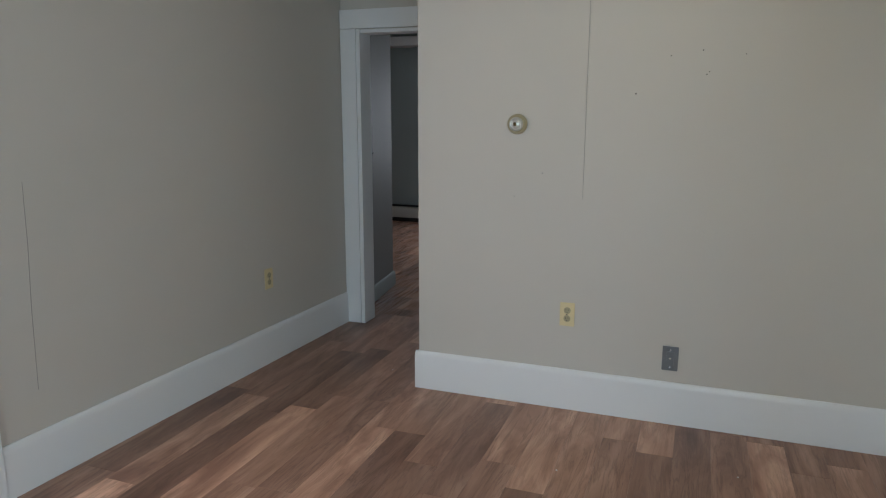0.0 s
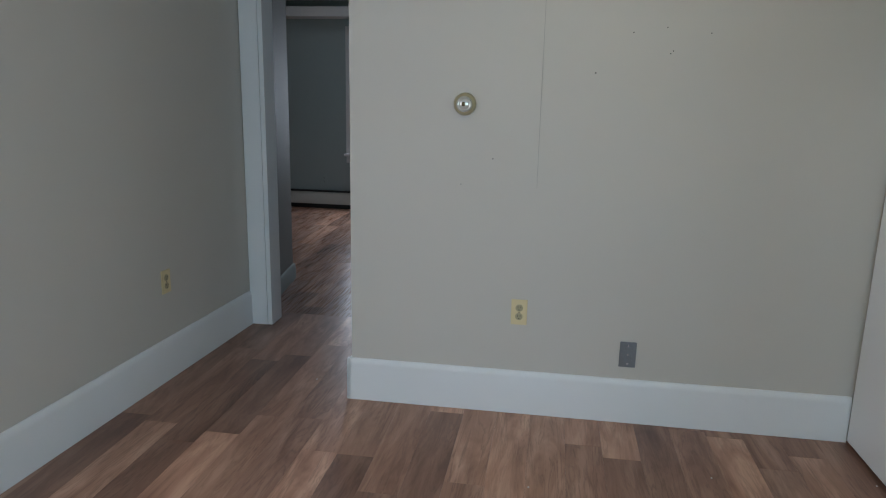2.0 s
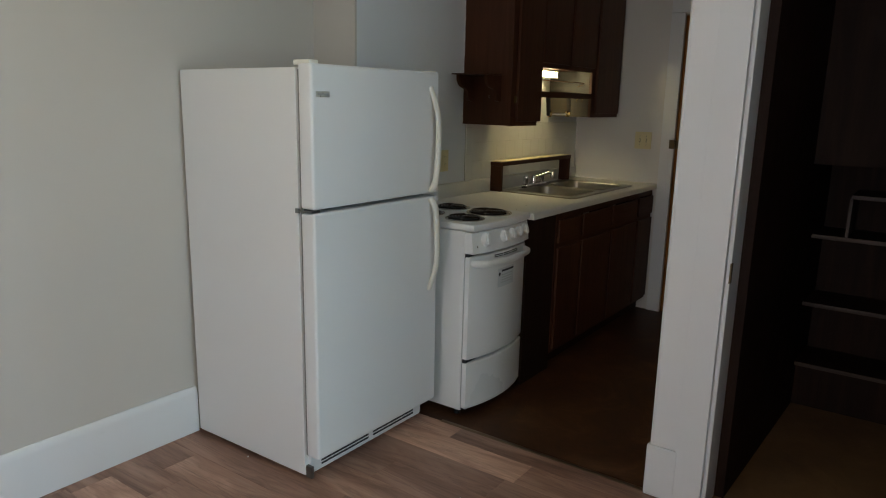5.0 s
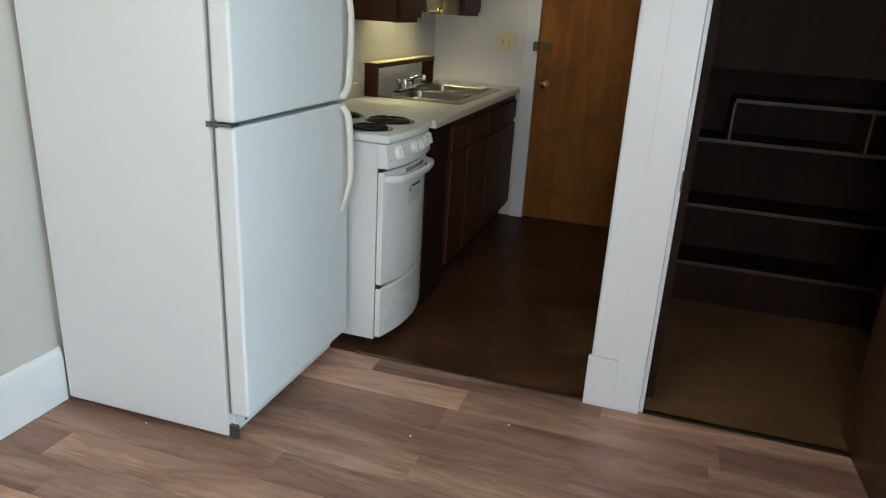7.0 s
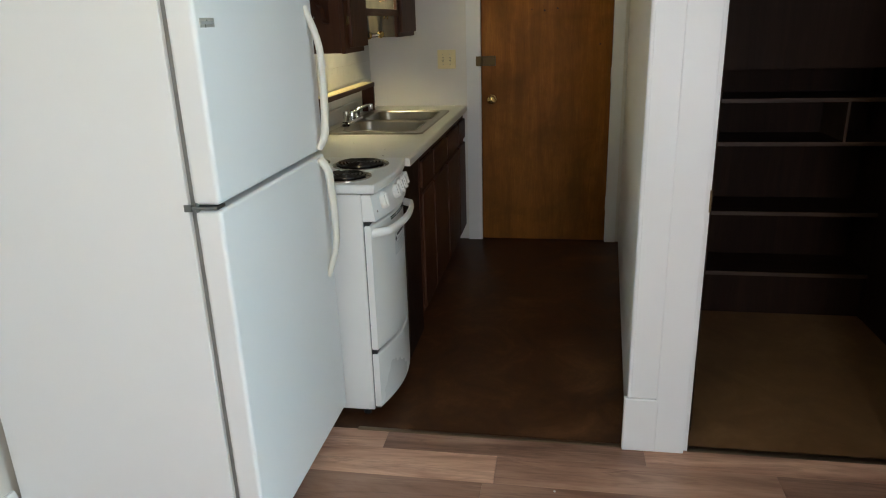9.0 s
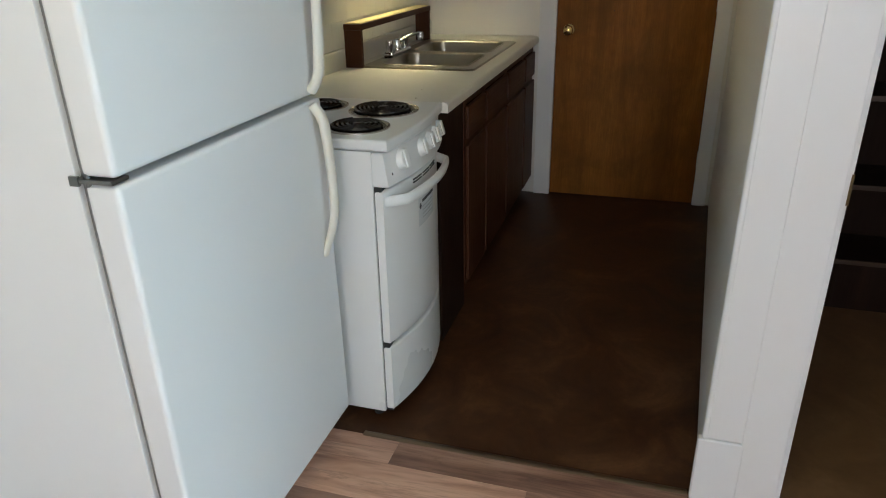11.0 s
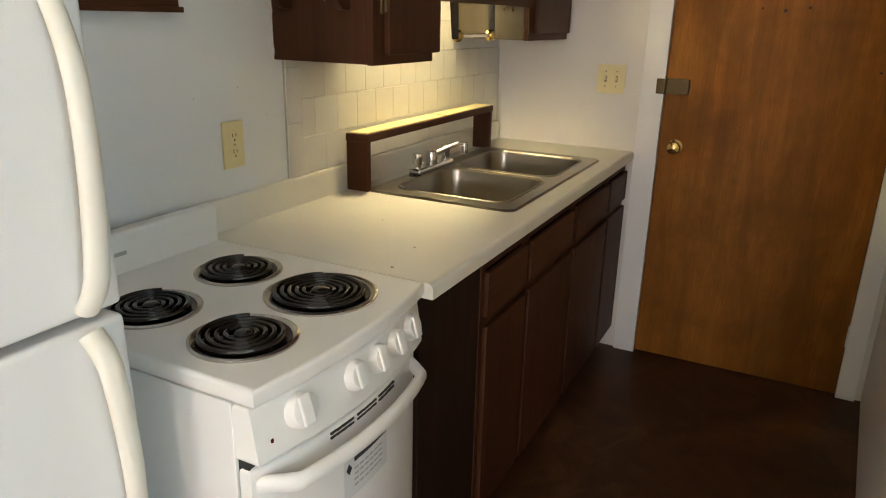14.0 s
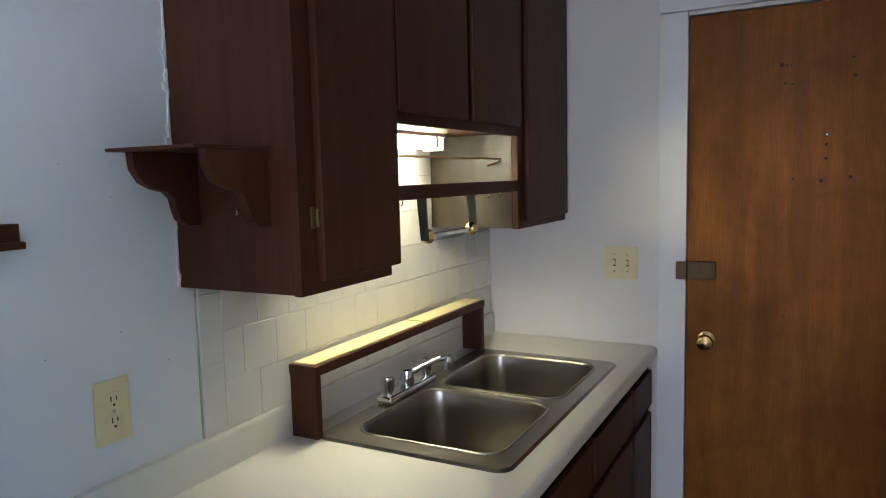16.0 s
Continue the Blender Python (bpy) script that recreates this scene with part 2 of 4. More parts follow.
_nt.links.new(span(_nt, _f, 0.25, 0.34), _b.inputs["Roughness"])
_nt.links.new(mix(_nt, span(_nt, _f, 0.0, 1.0), (0.37, 0.345, 0.30), (0.28, 0.258, 0.22)), _b.inputs["Base Color"])
DULLSTEEL = plain("trim_ring_steel", (0.55, 0.52, 0.48), 0.24, 1.0, var=0.2, scale=40.0, relief=0.02)
BRASS = plain("brass", (0.78, 0.58, 0.24), 0.2, 1.0, var=0.1)
COPPER = plain("coppered_wire", (0.42, 0.24, 0.10), 0.3, 0.8)
OLDBRASS = plain("tarnished_brass", (0.12, 0.075, 0.018), 0.5, 0.25, var=0.25)
CABWOOD = timber("cabinet_wood", (0.048, 0.0160, 0.0064), (0.078, 0.0272, 0.0108), (0.106, 0.0390, 0.0160), 0.48, "z", spec=0.2)
CABWOODX = timber("cabinet_wood_rail", (0.048, 0.0160, 0.0064), (0.078, 0.0272, 0.0108), (0.106, 0.0390, 0.0160), 0.48, "x", spec=0.2)
DOORWOOD = veneer("door_veneer")
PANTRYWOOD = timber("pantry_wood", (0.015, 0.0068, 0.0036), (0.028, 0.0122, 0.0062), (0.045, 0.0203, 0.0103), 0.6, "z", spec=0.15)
SHELFEDGE = timber("shelf_edge_wood", (0.04, 0.02, 0.009), (0.072, 0.037, 0.017), (0.11, 0.058, 0.028), 0.5, "y")
PLANK = plank_wood("floor_plank_wood")
PLANKFAR = plank_wood("floor_plank_wood_far", True, 0.27)
SUBFLOOR = plain("floor_joint", (0.02, 0.012, 0.009), 0.8)
KFLOOR = vinyl("kitchen_vinyl", (0.030, 0.0105, 0.0038), (0.080, 0.033, 0.013), (0.175, 0.080, 0.034), 0.45)
PFLOOR = vinyl("pantry_lino", (0.13, 0.066, 0.027), (0.20, 0.106, 0.045), (0.26, 0.148, 0.068), 0.55)
COUNTER = plain("laminate_counter", (0.78, 0.76, 0.69), 0.38, var=0.12, scale=5.0)
INSET = plain("yellowed_laminate", (0.80, 0.70, 0.36), 0.4, var=0.08, scale=8.0)
TILE = plain("glazed_tile", (0.70, 0.69, 0.65), 0.28, var=0.05, scale=6.0)
GROUT = plain("grout", (0.56, 0.54, 0.49), 0.85, var=0.45, scale=4.0)
METALTRIM = brushed("threshold_metal", (0.26, 0.19, 0.13), 0.35, (300, 4, 300))
GLASS, _nt, _b = principled("window_glass", 0.0)
_b.inputs["Transmission Weight"].default_value = 1.0
TUBE = glow("tube_glow", (1.0, 0.83, 0.41), 30.0)
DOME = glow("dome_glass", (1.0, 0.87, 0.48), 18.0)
STAIN = plain("dark_stain", (0.04, 0.013, 0.0035), 0.6)
LAWN = vinyl("lawn", (0.03, 0.07, 0.012), (0.06, 0.13, 0.02), (0.10, 0.18, 0.035), 0.9)
LEAF = plain("leaf", (0.17, 0.36, 0.07), 0.5, var=0.3)
SIDING = plain("white_siding", (0.88, 0.88, 0.89), 0.6)
HEATER = plain("heater_enamel", (0.60, 0.58, 0.53), 0.4)
PAPER = plain("sticker_paper", (0.70, 0.72, 0.72), 0.5, var=0.1)
INK = plain("sticker_ink", (0.03, 0.03, 0.035), 0.5)
GREYINK = plain("grey_ink", (0.42, 0.43, 0.42), 0.4)
REDLAMP = plain("red_indicator", (0.07, 0.008, 0.008), 0.2)

OLDTAN = plain("tan_plastic", (0.42, 0.36, 0.22), 0.4)
DIAL = plain("silver_dial", (0.62, 0.61, 0.56), 0.28, 0.6)
# darker, greener copy of the cabinet wood, dimmed against the tube's light
CABSIDE = timber("dimmed_cabinet_side", (0.018, 0.012, 0.0055), (0.038, 0.027, 0.013), (0.065, 0.048, 0.024), 0.4, "z")
DARKDOOR = timber("dark_door_veneer", (0.045, 0.018, 0.009), (0.09, 0.036, 0.017), (0.13, 0.056, 0.028), 0.4, "z", grain=0.8)

# ---- mesh helpers ----


def bx(bm, x0, x1, y0, y1, z0, z1, bev=0.0, seg=2):
    m = Matrix.Translation(((x0 + x1) / 2, (y0 + y1) / 2, (z0 + z1) / 2)) @ Matrix.Diagonal((abs(x1 - x0), abs(y1 - y0), abs(z1 - z0), 1))
    vs = bmesh.ops.create_cube(bm, size=1, matrix=m)["verts"]
    if bev:
        es = list({e for v in vs for e in v.link_edges})
        bmesh.ops.bevel(bm, geom=es, offset=bev, segments=seg, profile=0.6, affect="EDGES", clamp_overlap=True)
    return bm


def prism(bm, pts, to3, a, b, bev=0.0, seg=2):
    """Extrudes the outline pts (u, v) from depth a to b; to3(u, v, d) gives the place."""
    va = [bm.verts.new(to3(u, v, a)) for u, v in pts]
    vb = [bm.verts.new(to3(u, v, b)) for u, v in pts]
    n = len(pts)
    fs = [bm.faces.new(va), bm.faces.new(vb[::-1])]
    for i in range(n):
        j = (i + 1) % n
        fs.append(bm.faces.new((va[j], va[i], vb[i], vb[j])))
    bmesh.ops.recalc_face_normals(bm, faces=fs)
    if bev:
        es = [e for f in fs[:2] for e in f.edges]
        bmesh.ops.bevel(bm, geom=es, offset=bev, segments=seg, profile=0.6, affect="EDGES", clamp_overlap=True)
    return bm


def in_x(u, v, d):
    return (d, u, v)


def in_y(u, v, d):
    return (u, d, v)


def in_z(u, v, d):
    return (u, v, d)


def lathe(bm, prof, m=Matrix(), n=28):
    """Turns the profile (radius, height) about the z axis of m."""
    rings = []
    for r, h in prof:
        if r < 1e-5:
            rings.append([bm.verts.new(m @ Vector((0, 0, h)))])
        else:
            rings.append([bm.verts.new(m @ Vector((r * math.cos(2 * math.pi * i / n), r * math.sin(2 * math.pi * i / n), h))) for i in range(n)])
    for a, b in zip(rings, rings[1:]):
        for i in range(n):
            j = (i + 1) % n
            q = [a[i % len(a)], a[j % len(a)], b[j % len(b)], b[i % len(b)]]
            q = list(dict.fromkeys(q))
            if len(q) > 2:
                bm.faces.new(q)
    bmesh.ops.recalc_face_normals(bm, faces=bm.faces)
    return bm


def tube(bm, pts, r, n=10, flat=1.0, side=(1, 0, 0), close=True):
    """Sweeps a round (or flattened) section of radius r along the points; r may be a list."""
    pts = [Vector(p) for p in pts]
    rings = []
    for i, p in enumerate(pts):
        d = (pts[min(i + 1, len(pts) - 1)] - pts[max(i - 1, 0)]).normalized()
        s = Vector(side) - d * d.dot(Vector(side))
        s = s.normalized() if s.length > 1e-4 else d.orthogonal().normalized()
        t = d.cross(s)
        k = r[i] if isinstance(r, (list, tuple)) else r
        rings.append([bm.verts.new(p + s * (k * math.cos(2 * math.pi * a / n)) + t * (k * flat * math.sin(2 * math.pi * a / n))) for a in range(n)])
    fs = []
    for a, b in zip(rings, rings[1:]):
        for i in range(n):
            j = (i + 1) % n
            fs.append(bm.faces.new((a[i], a[j], b[j], b[i])))
    if close:
        fs.append(bm.faces.new(rings[0][::-1]))
        fs.append(bm.faces.new(rings[-1]))
    bmesh.ops.recalc_face_normals(bm, faces=fs)
    return bm


def rounded(x0, x1, y0, y1, r, k=6):
    pts = []
    for cx, cy, a0 in ((x1 - r, y1 - r, 0), (x0 + r, y1 - r, 90), (x0 + r, y0 + r, 180), (x1 - r, y0 + r, 270)):
        for i in range(k + 1):
            a = radians(a0 + 90 * i / k)
            pts.append((cx + r * math.cos(a), cy + r * math.sin(a)))
    return pts


def mesh_of(name, bm, mat):
    me = bpy.data.meshes.new(name)
    bm.normal_update()
    normals = []
    for f in bm.faces:
        f.smooth = True
        for lp in f.loops:
            n = Vector((0, 0, 0))
            for g in lp.vert.link_faces:
                if g.normal.dot(f.normal) > 0.72:
                    n += g.normal * g.calc_area()
            normals.append(n.normalized() if n.length > 1e-12 else f.normal.copy())
    bm.to_mesh(me)
    bm.free()
    me.normals_split_custom_set(normals)
    me.materials.append(mat)
    return me


def under(ob, parent):
    ob.parent = parent
    if parent.type == "EMPTY":
        ob.matrix_parent_inverse = Matrix.Translation(-parent.location)
    return ob


def part(name, bm, mat, parent, label=""):
    return tagged(under(new(name, mesh_of(name, bm, mat)), parent), label)


def single(name, bm, mat, label="", category="", group="", kind=""):
    return tagged(new(name, mesh_of(name, bm, mat)), label, category, group, kind)


def thing(name, base, label, category, group="", kind=""):
    ob = new(name)
    ob.location = base
    ob.empty_display_size = 0.1
    return tagged(ob, label, category, group, kind)


def B(*a):
    return bx(bmesh.new(), *a)


# ---- setting ----
H = 2.45
KX, KY, EX = 1.68, 3.465, 4.08        # kitchen mouth, kitchen back wall, kitchen end wall


def wall(name, bm, mat, label):
    return single(name, bm, mat, label, "wall", kind="structure")


# ground outside, one sheet to the horizon
single("ground", B(-900, 900, -900, 900, -0.9, -0.6), LAWN, "green lawn outside the house", "lawn", kind="structure")

wall("wall_north", B(-1.265, KX + 0.012, 3.73, 4.79, 0, H), WALL, "off-white painted plasterboard wall with a hairline seam")
wall("wall_return", B(KX, KX + 0.012, KY, 3.73, 0, H), WALL, "off-white painted wall return beside the refrigerator")
wall("wall_kitchen_north", B(KX + 0.012, EX + 0.12, KY, 4.79, 0, H), KWALL, "pale grey painted kitchen wall")


def left_x(y):
    return -2.19 - (4.67 - y) * 0.0487


bm = bmesh.new()
prism(bm, [(left_x(4.67), 4.67), (left_x(2.05), 2.05), (left_x(2.05) - 0.14, 2.05), (left_x(4.67) - 0.14, 4.67)], in_z, 0, H)
wall_west = wall("wall_west", bm, WALL, "off-white painted wall with a long hairline crack")
bm = bmesh.new()
prism(bm, [(left_x(1.12), 1.12), (left_x(-1.8), -1.8), (left_x(-1.8) - 0.14, -1.8), (left_x(1.12) - 0.14, 1.12)], in_z, 0, H)
prism(bm, [(left_x(2.05), 2.05), (left_x(1.12), 1.12), (left_x(1.12) - 0.14, 1.12), (left_x(2.05) - 0.14, 2.05)], in_z, 2.03, H)
wall("wall_west_rear", bm, WALL, "off-white painted wall behind the door casing")

# doorway wall to the hall
bm = B(-2.45, -2.06, 4.67, 4.79, 0, H)
bx(bm, -2.06, -1.265, 4.67, 4.79, 1.97, H)
wall("wall_doorway", bm, WALL, "off-white wall round the doorway to the hall")

# south wall with its window opening
bm = B(-2.75, -1.05, -1.92, -1.8, 0, H)
bx(bm, 0.95, 1.80, -1.92, -1.8, 0, H)
bx(bm, -1.05, 0.95, -1.92, -1.8, 0, 0.75)
bx(bm, -1.05, 0.95, -1.92, -1.8, 2.15, H)
wall("wall_south", bm, WALL, "off-white wall with a wide window")

# east wall: pantry doorway and the post beside the kitchen
bm = B(KX, 1.80, -1.8, -1.5, 0, H)
bx(bm, KX, 1.80, -0.5, 1.03, 0, H)
# opening for the added east window
bx(bm, KX, 1.80, -1.5, -0.5, 0, 0.7)
bx(bm, KX, 1.80, -1.5, -0.5, 1.95, H)
bx(bm, KX, 1.80, 1.03, 1.75, 2.03, H)
wall("wall_east", bm, WALL, "off-white wall with the pantry doorway")
bm = bmesh.new()
prism(bm, [(KX, 1.764), (KX, 1.955), (EX, 1.812), (EX, 1.67), (1.80, 1.764)], in_z, 0, H)
wall("wall_kitchen_south", bm, SWALL, "off-white partition between kitchen and pantry")
bm = B(EX, EX + 0.12, 2.735, 4.0, 0, H)
bx(bm, EX, EX + 0.12, 1.5, 1.89, 0, H)
bx(bm, EX, EX + 0.12, 1.89, 2.735, 2.04, H)
wall("wall_kitchen_east", bm, EWALL, "pale grey kitchen end wall")

# hall and far room
bm = bmesh.new()
prism(bm, [(-2.19, 4.79), (-2.33, 5.75), (-2.45, 5.75), (-2.45, 4.79)], in_z, 0, H)
wall("wall_hall", bm, HALLWALL, "hall wall with its shade put into the grey paint")
wall("wall_hall_east", B(-1.18, -1.06, 4.79, 5.87, 0, H), HALLWALL, "hall wall with its shade put into the grey paint")
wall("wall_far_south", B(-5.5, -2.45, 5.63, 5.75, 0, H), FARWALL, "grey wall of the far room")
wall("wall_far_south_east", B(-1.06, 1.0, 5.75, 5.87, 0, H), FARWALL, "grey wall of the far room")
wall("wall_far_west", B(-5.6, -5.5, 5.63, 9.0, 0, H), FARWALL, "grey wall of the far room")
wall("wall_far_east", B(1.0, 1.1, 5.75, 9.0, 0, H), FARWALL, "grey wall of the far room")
bm = B(-5.6, -2.76, 9.0, 9.14, 0, H)
bx(bm, -1.86, 1.1, 9.0, 9.14, 0, H)
bx(bm, -2.76, -1.86, 9.0, 9.14, 0, 0.68)
bx(bm, -2.76, -1.86, 9.0, 9.14, 2.02, H)
wall("wall_far_north", bm, FARWALL, "grey wall with a sash window in the far room")
single("ceiling_beam", B(-5.5, 1.0, 8.72, 8.998, 2.25, 2.362, 0.006), TRIM, "white painted ceiling beam in the far room", "beam", kind="structure")

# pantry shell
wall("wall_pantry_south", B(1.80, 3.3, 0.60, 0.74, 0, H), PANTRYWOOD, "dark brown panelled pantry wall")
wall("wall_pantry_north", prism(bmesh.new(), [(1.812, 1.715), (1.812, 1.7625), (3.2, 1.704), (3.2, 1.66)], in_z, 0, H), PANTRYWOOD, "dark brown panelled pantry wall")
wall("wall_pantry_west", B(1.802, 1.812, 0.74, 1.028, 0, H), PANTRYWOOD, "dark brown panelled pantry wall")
# unseen backing, added to stop daylight round the kitchen door leaf
wall("wall_entry", B(EX + 0.14, EX + 0.2, 1.5, 4.0, 0, H), PANTRYWOOD, "unseen dark backing that blocks daylight behind the kitchen door")
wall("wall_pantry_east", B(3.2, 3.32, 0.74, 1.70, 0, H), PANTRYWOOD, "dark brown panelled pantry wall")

# ceilings
single("ceiling", B(-2.8, 4.3, -1.95, 5.75, H, H + 0.1), CEIL, "white textured ceiling", "ceiling", kind="structure")
single("ceiling_far", B(-5.7, 1.2, 5.75, 9.2, H, H + 0.1), CEIL, "white ceiling of the far room", "ceiling", kind="structure")

# floors
floor = single("floor", B(-2.75, KX, -1.9, 4.9, -0.12, -0.004), SUBFLOOR, "brown wood-look plank floor", "floor", kind="structure")
floor_far = single("floor_far", B(-5.6, 1.1, 4.9, 9.1, -0.12, -0.004), SUBFLOOR, "brown wood-look plank floor of the far room", "floor", kind="structure")
single("floor_kitchen", B(KX, EX + 0.14, 1.78, KY + 0.02, -0.12, 0.0), KFLOOR, "dark brown mottled vinyl kitchen floor", "floor", kind="structure")
single("floor_pantry", B(KX + 0.001, 3.3, 0.7, 1.779, -0.12, 0.0), PFLOOR, "tan linoleum pantry floor", "floor", kind="structure")
bm = bmesh.new()
prism(bm, [(KX - 0.010, 0.001), (KX + 0.014, 0.001), (KX + 0.008, 0.005), (KX - 0.004, 0.005)], in_y, 1.975, 2.93)
single("threshold", bm, METALTRIM, "worn metal threshold strip between plank and vinyl floor", "threshold", kind="structure")
bm = bmesh.new()
prism(bm, [(KX - 0.006, 0.001), (KX + 0.03, 0.001), (KX + 0.02, 0.007), (KX + 0.004, 0.007)], in_y, 1.032, 1.748)
single("threshold", bm, METALTRIM, "metal threshold strip at the pantry door", "threshold", kind="structure")

# baseboards


def base_profile(h):
    return [(0, 0), (0.018, 0), (0.018, h - 0.03), (0.012, h - 0.008), (0.006, h), (0, h)]


def baseboard(p0, p1, h, name="baseboard"):
    """A board along p0 to p1 with its face to the left of that way."""
    p0, p1 = Vector((*p0, 0)), Vector((*p1, 0))
    d = (p1 - p0).normalized()
    nrm = Vector((-d.y, d.x, 0))
    bm = bmesh.new()
    prism(bm, base_profile(h), lambda u, v, k: p0 + d * k + nrm * u + Vector((0, 0, v + 0.001)), 0, (p1 - p0).length)
    return single(name, bm, TRIM, "tall white painted baseboard", "baseboard", kind="structure")


baseboard((0.94, 3.729), (-1.283, 3.729), 0.205)
baseboard((-1.266, 3.711), (-1.266, 4.66), 0.205)
baseboard((left_x(4.65) + 0.001, 4.65), (left_x(2.14) + 0.001, 2.14), 0.212)
# grey instead of trim white, so the hall's dimness is in the paint
baseboard((-2.322, 5.74), (-2.191, 4.80), 0.12).data.materials[0] = FARWALL
baseboard((EX - 0.03, 1.812), (KX - 0.012, 1.956), 0.205)

# door casings


def casing(name, pieces, label, d):
    bm = bmesh.new()
    for b in pieces:
        bx(bm, *b, 0.004, 2)
    return single(name, bm, TRIM, label, "door casing", kind="structure")


casing("door_casing", [(-2.185, -2.075, 4.642, 4.669, 0.001, 1.97), (-2.185, -1.285, 4.640, 4.669, 1.972, 2.09)], "white painted casing of the hall doorway", 0)
casing("door_jamb", [(-2.073, -2.045, 4.645, 4.80, 0.001, 1.968), (-2.045, -1.267, 4.66, 4.80, 1.945, 1.968)], "white painted jamb of the hall doorway", 0)
casing("door_casing", [(left_x(2.08), left_x(2.08) + 0.03, 2.02, 2.14, 0.001, 2.08)], "white painted casing at a side door", 0)
casing("door_casing", [(KX - 0.022, KX - 0.001, 1.764, 1.866, 0.001, 2.03), (KX - 0.022, KX - 0.001, 0.92, 1.862, 2.032, 2.14), (KX - 0.022, KX - 0.001, 0.92, 1.03, 0.001, 2.03)],
       "white painted casing of the pantry doorway", 0)
single("door_jamb", B(KX - 0.023, 1.813, 1.029, 1.044, 0.001, 2.029, 0.003), DARKDOOR, "dark stained jamb on the hinge side of the pantry", "door jamb", kind="structure")
casing("door_jamb", [(KX - 0.004, 1.81, 1.748, 1.7635, 0.001, 2.03)], "white painted jamb of the pantry doorway", 0)
single("strike_plate", B(KX - 0.0055, KX + 0.012, 1.7465, 1.752, 0.86, 0.93), OLDBRASS, "tarnished strike plate in the pantry jamb", "strike plate")
# end block of the partition
bm = B(KX - 0.0235, KX - 0.001, 1.858, 1.972, 0.001, 0.205, 0.006, 3)
single("baseboard", bm, TRIM, "white painted base block on the partition end", "baseboard", kind="structure")
bm = B(KX - 0.019, KX - 0.001, 1.855, 1.957, 0.207, H - 0.002, 0.003, 2)
lathe(bm, [(0.009, 0.207), (0.009, H - 0.004), (0, H - 0.004)], pose(KX - 0.0115, 1.953, 0), 14)
single("corner_trim", bm, TRIM, "white painted board with a corner bead on the partition end", "trim", kind="structure")
casing("door_casing", [(EX - 0.022, EX - 0.001, 2.722, 2.815, 0.001, 2.05), (EX - 0.022, EX - 0.001, 1.835, 1.905, 0.001, 2.05), (EX - 0.022, EX - 0.001, 1.835, 2.815, 2.052, 2.14)],
       "white painted casing of the kitchen door", 0)
# ---- windows ----


def sash_window(name, x0, x1, z0, z1, y, face, label):
    """A double-hung window in a wall along x; face is -1 where the room lies towards -y."""
    w = thing(name, (x0, y, z0), label, "window", kind="structure")
    o = 0.02 * face
    bm = bmesh.new()
    for a in ((x0 - 0.10, x0, y, y + o, z0, z1), (x1, x1 + 0.10, y, y + o, z0, z1), (x0 - 0.10, x1 + 0.10, y, y + o, z1, z1 + 0.15)):
        bx(bm, a[0], a[1], min(a[2], a[3]), max(a[2], a[3]), a[4], a[5], 0.004)
    part("casing", bm, TRIM, w)
    part("window_sill", B(x0 - 0.12, x1 + 0.12, min(y, y + 3 * o), max(y, y + 3 * o), z0 - 0.03, z0, 0.006), TRIM, w)
    part("apron", B(x0 - 0.1, x1 + 0.1, min(y, y + o), max(y, y + o), z0 - 0.11, z0 - 0.032, 0.004), TRIM, w)
    zm = (z0 + z1) / 2
    b = y - face * 0.06
    for k, (a, c) in enumerate(((z0, zm + 0.02), (zm - 0.02, z1))):
        yy = b - face * 0.035 * k
        bm = bmesh.new()
        for q in ((x0, x0 + 0.045, a, c), (x1 - 0.045, x1, a, c), (x0 + 0.045, x1 - 0.045, a, a + 0.045), (x0 + 0.045, x1 - 0.045, c - 0.04, c)):
            bx(bm, q[0], q[1], yy - 0.015, yy + 0.015, q[2], q[3], 0.003)
        sash = part("window_frame", bm, TRIM, w)
        pane = part("pane", B(x0 + 0.046, x1 - 0.046, yy - 0.002, yy + 0.002, a + 0.046, c - 0.041), GLASS, sash)
        pane.visible_shadow = False
    return w


sash_window("window_1", -2.76, -1.86, 0.68, 2.02, 9.0, -1, "white double-hung sash window in the far room")
sash_window("window_2", -1.05, -0.07, 0.75, 2.15, -1.8, 1, "white double-hung sash window behind the room")
sash_window("window_3", -0.03, 0.95, 0.75, 2.15, -1.8, 1, "white double-hung sash window behind the room")

# unseen window, added only as an opening for the east fill lamp
ew = sash_window("fill_window", 0.0, 1.0, 0.70, 1.95, 0.0, 1, "added, unseen sash window in the side wall for the fill light")
ew.matrix_basis = pose(KX, -1.5, 0.70, 0, 0, 90)

# out of view; the glazing is made up to go with the west fill lamp
gd = thing("door_3", (-2.4, 1.58, 0), "white side door, its glazing added for the west fill light", "door", kind="structure")
gx = left_x(1.58) - 0.06
bm = B(gx - 0.02, gx + 0.02, 1.125, 2.045, 0.005, 0.92, 0.003)
for a in ((1.125, 1.24, 0.922, 2.02), (1.93, 2.045, 0.922, 2.02), (1.242, 1.928, 1.90, 2.02)):
    bx(bm, gx - 0.02, gx + 0.02, *a, 0.003)
part("leaf", bm, TRIM, gd)
part("pane", B(gx - 0.002, gx + 0.002, 1.241, 1.929, 0.921, 1.899), GLASS, gd).visible_shadow = False

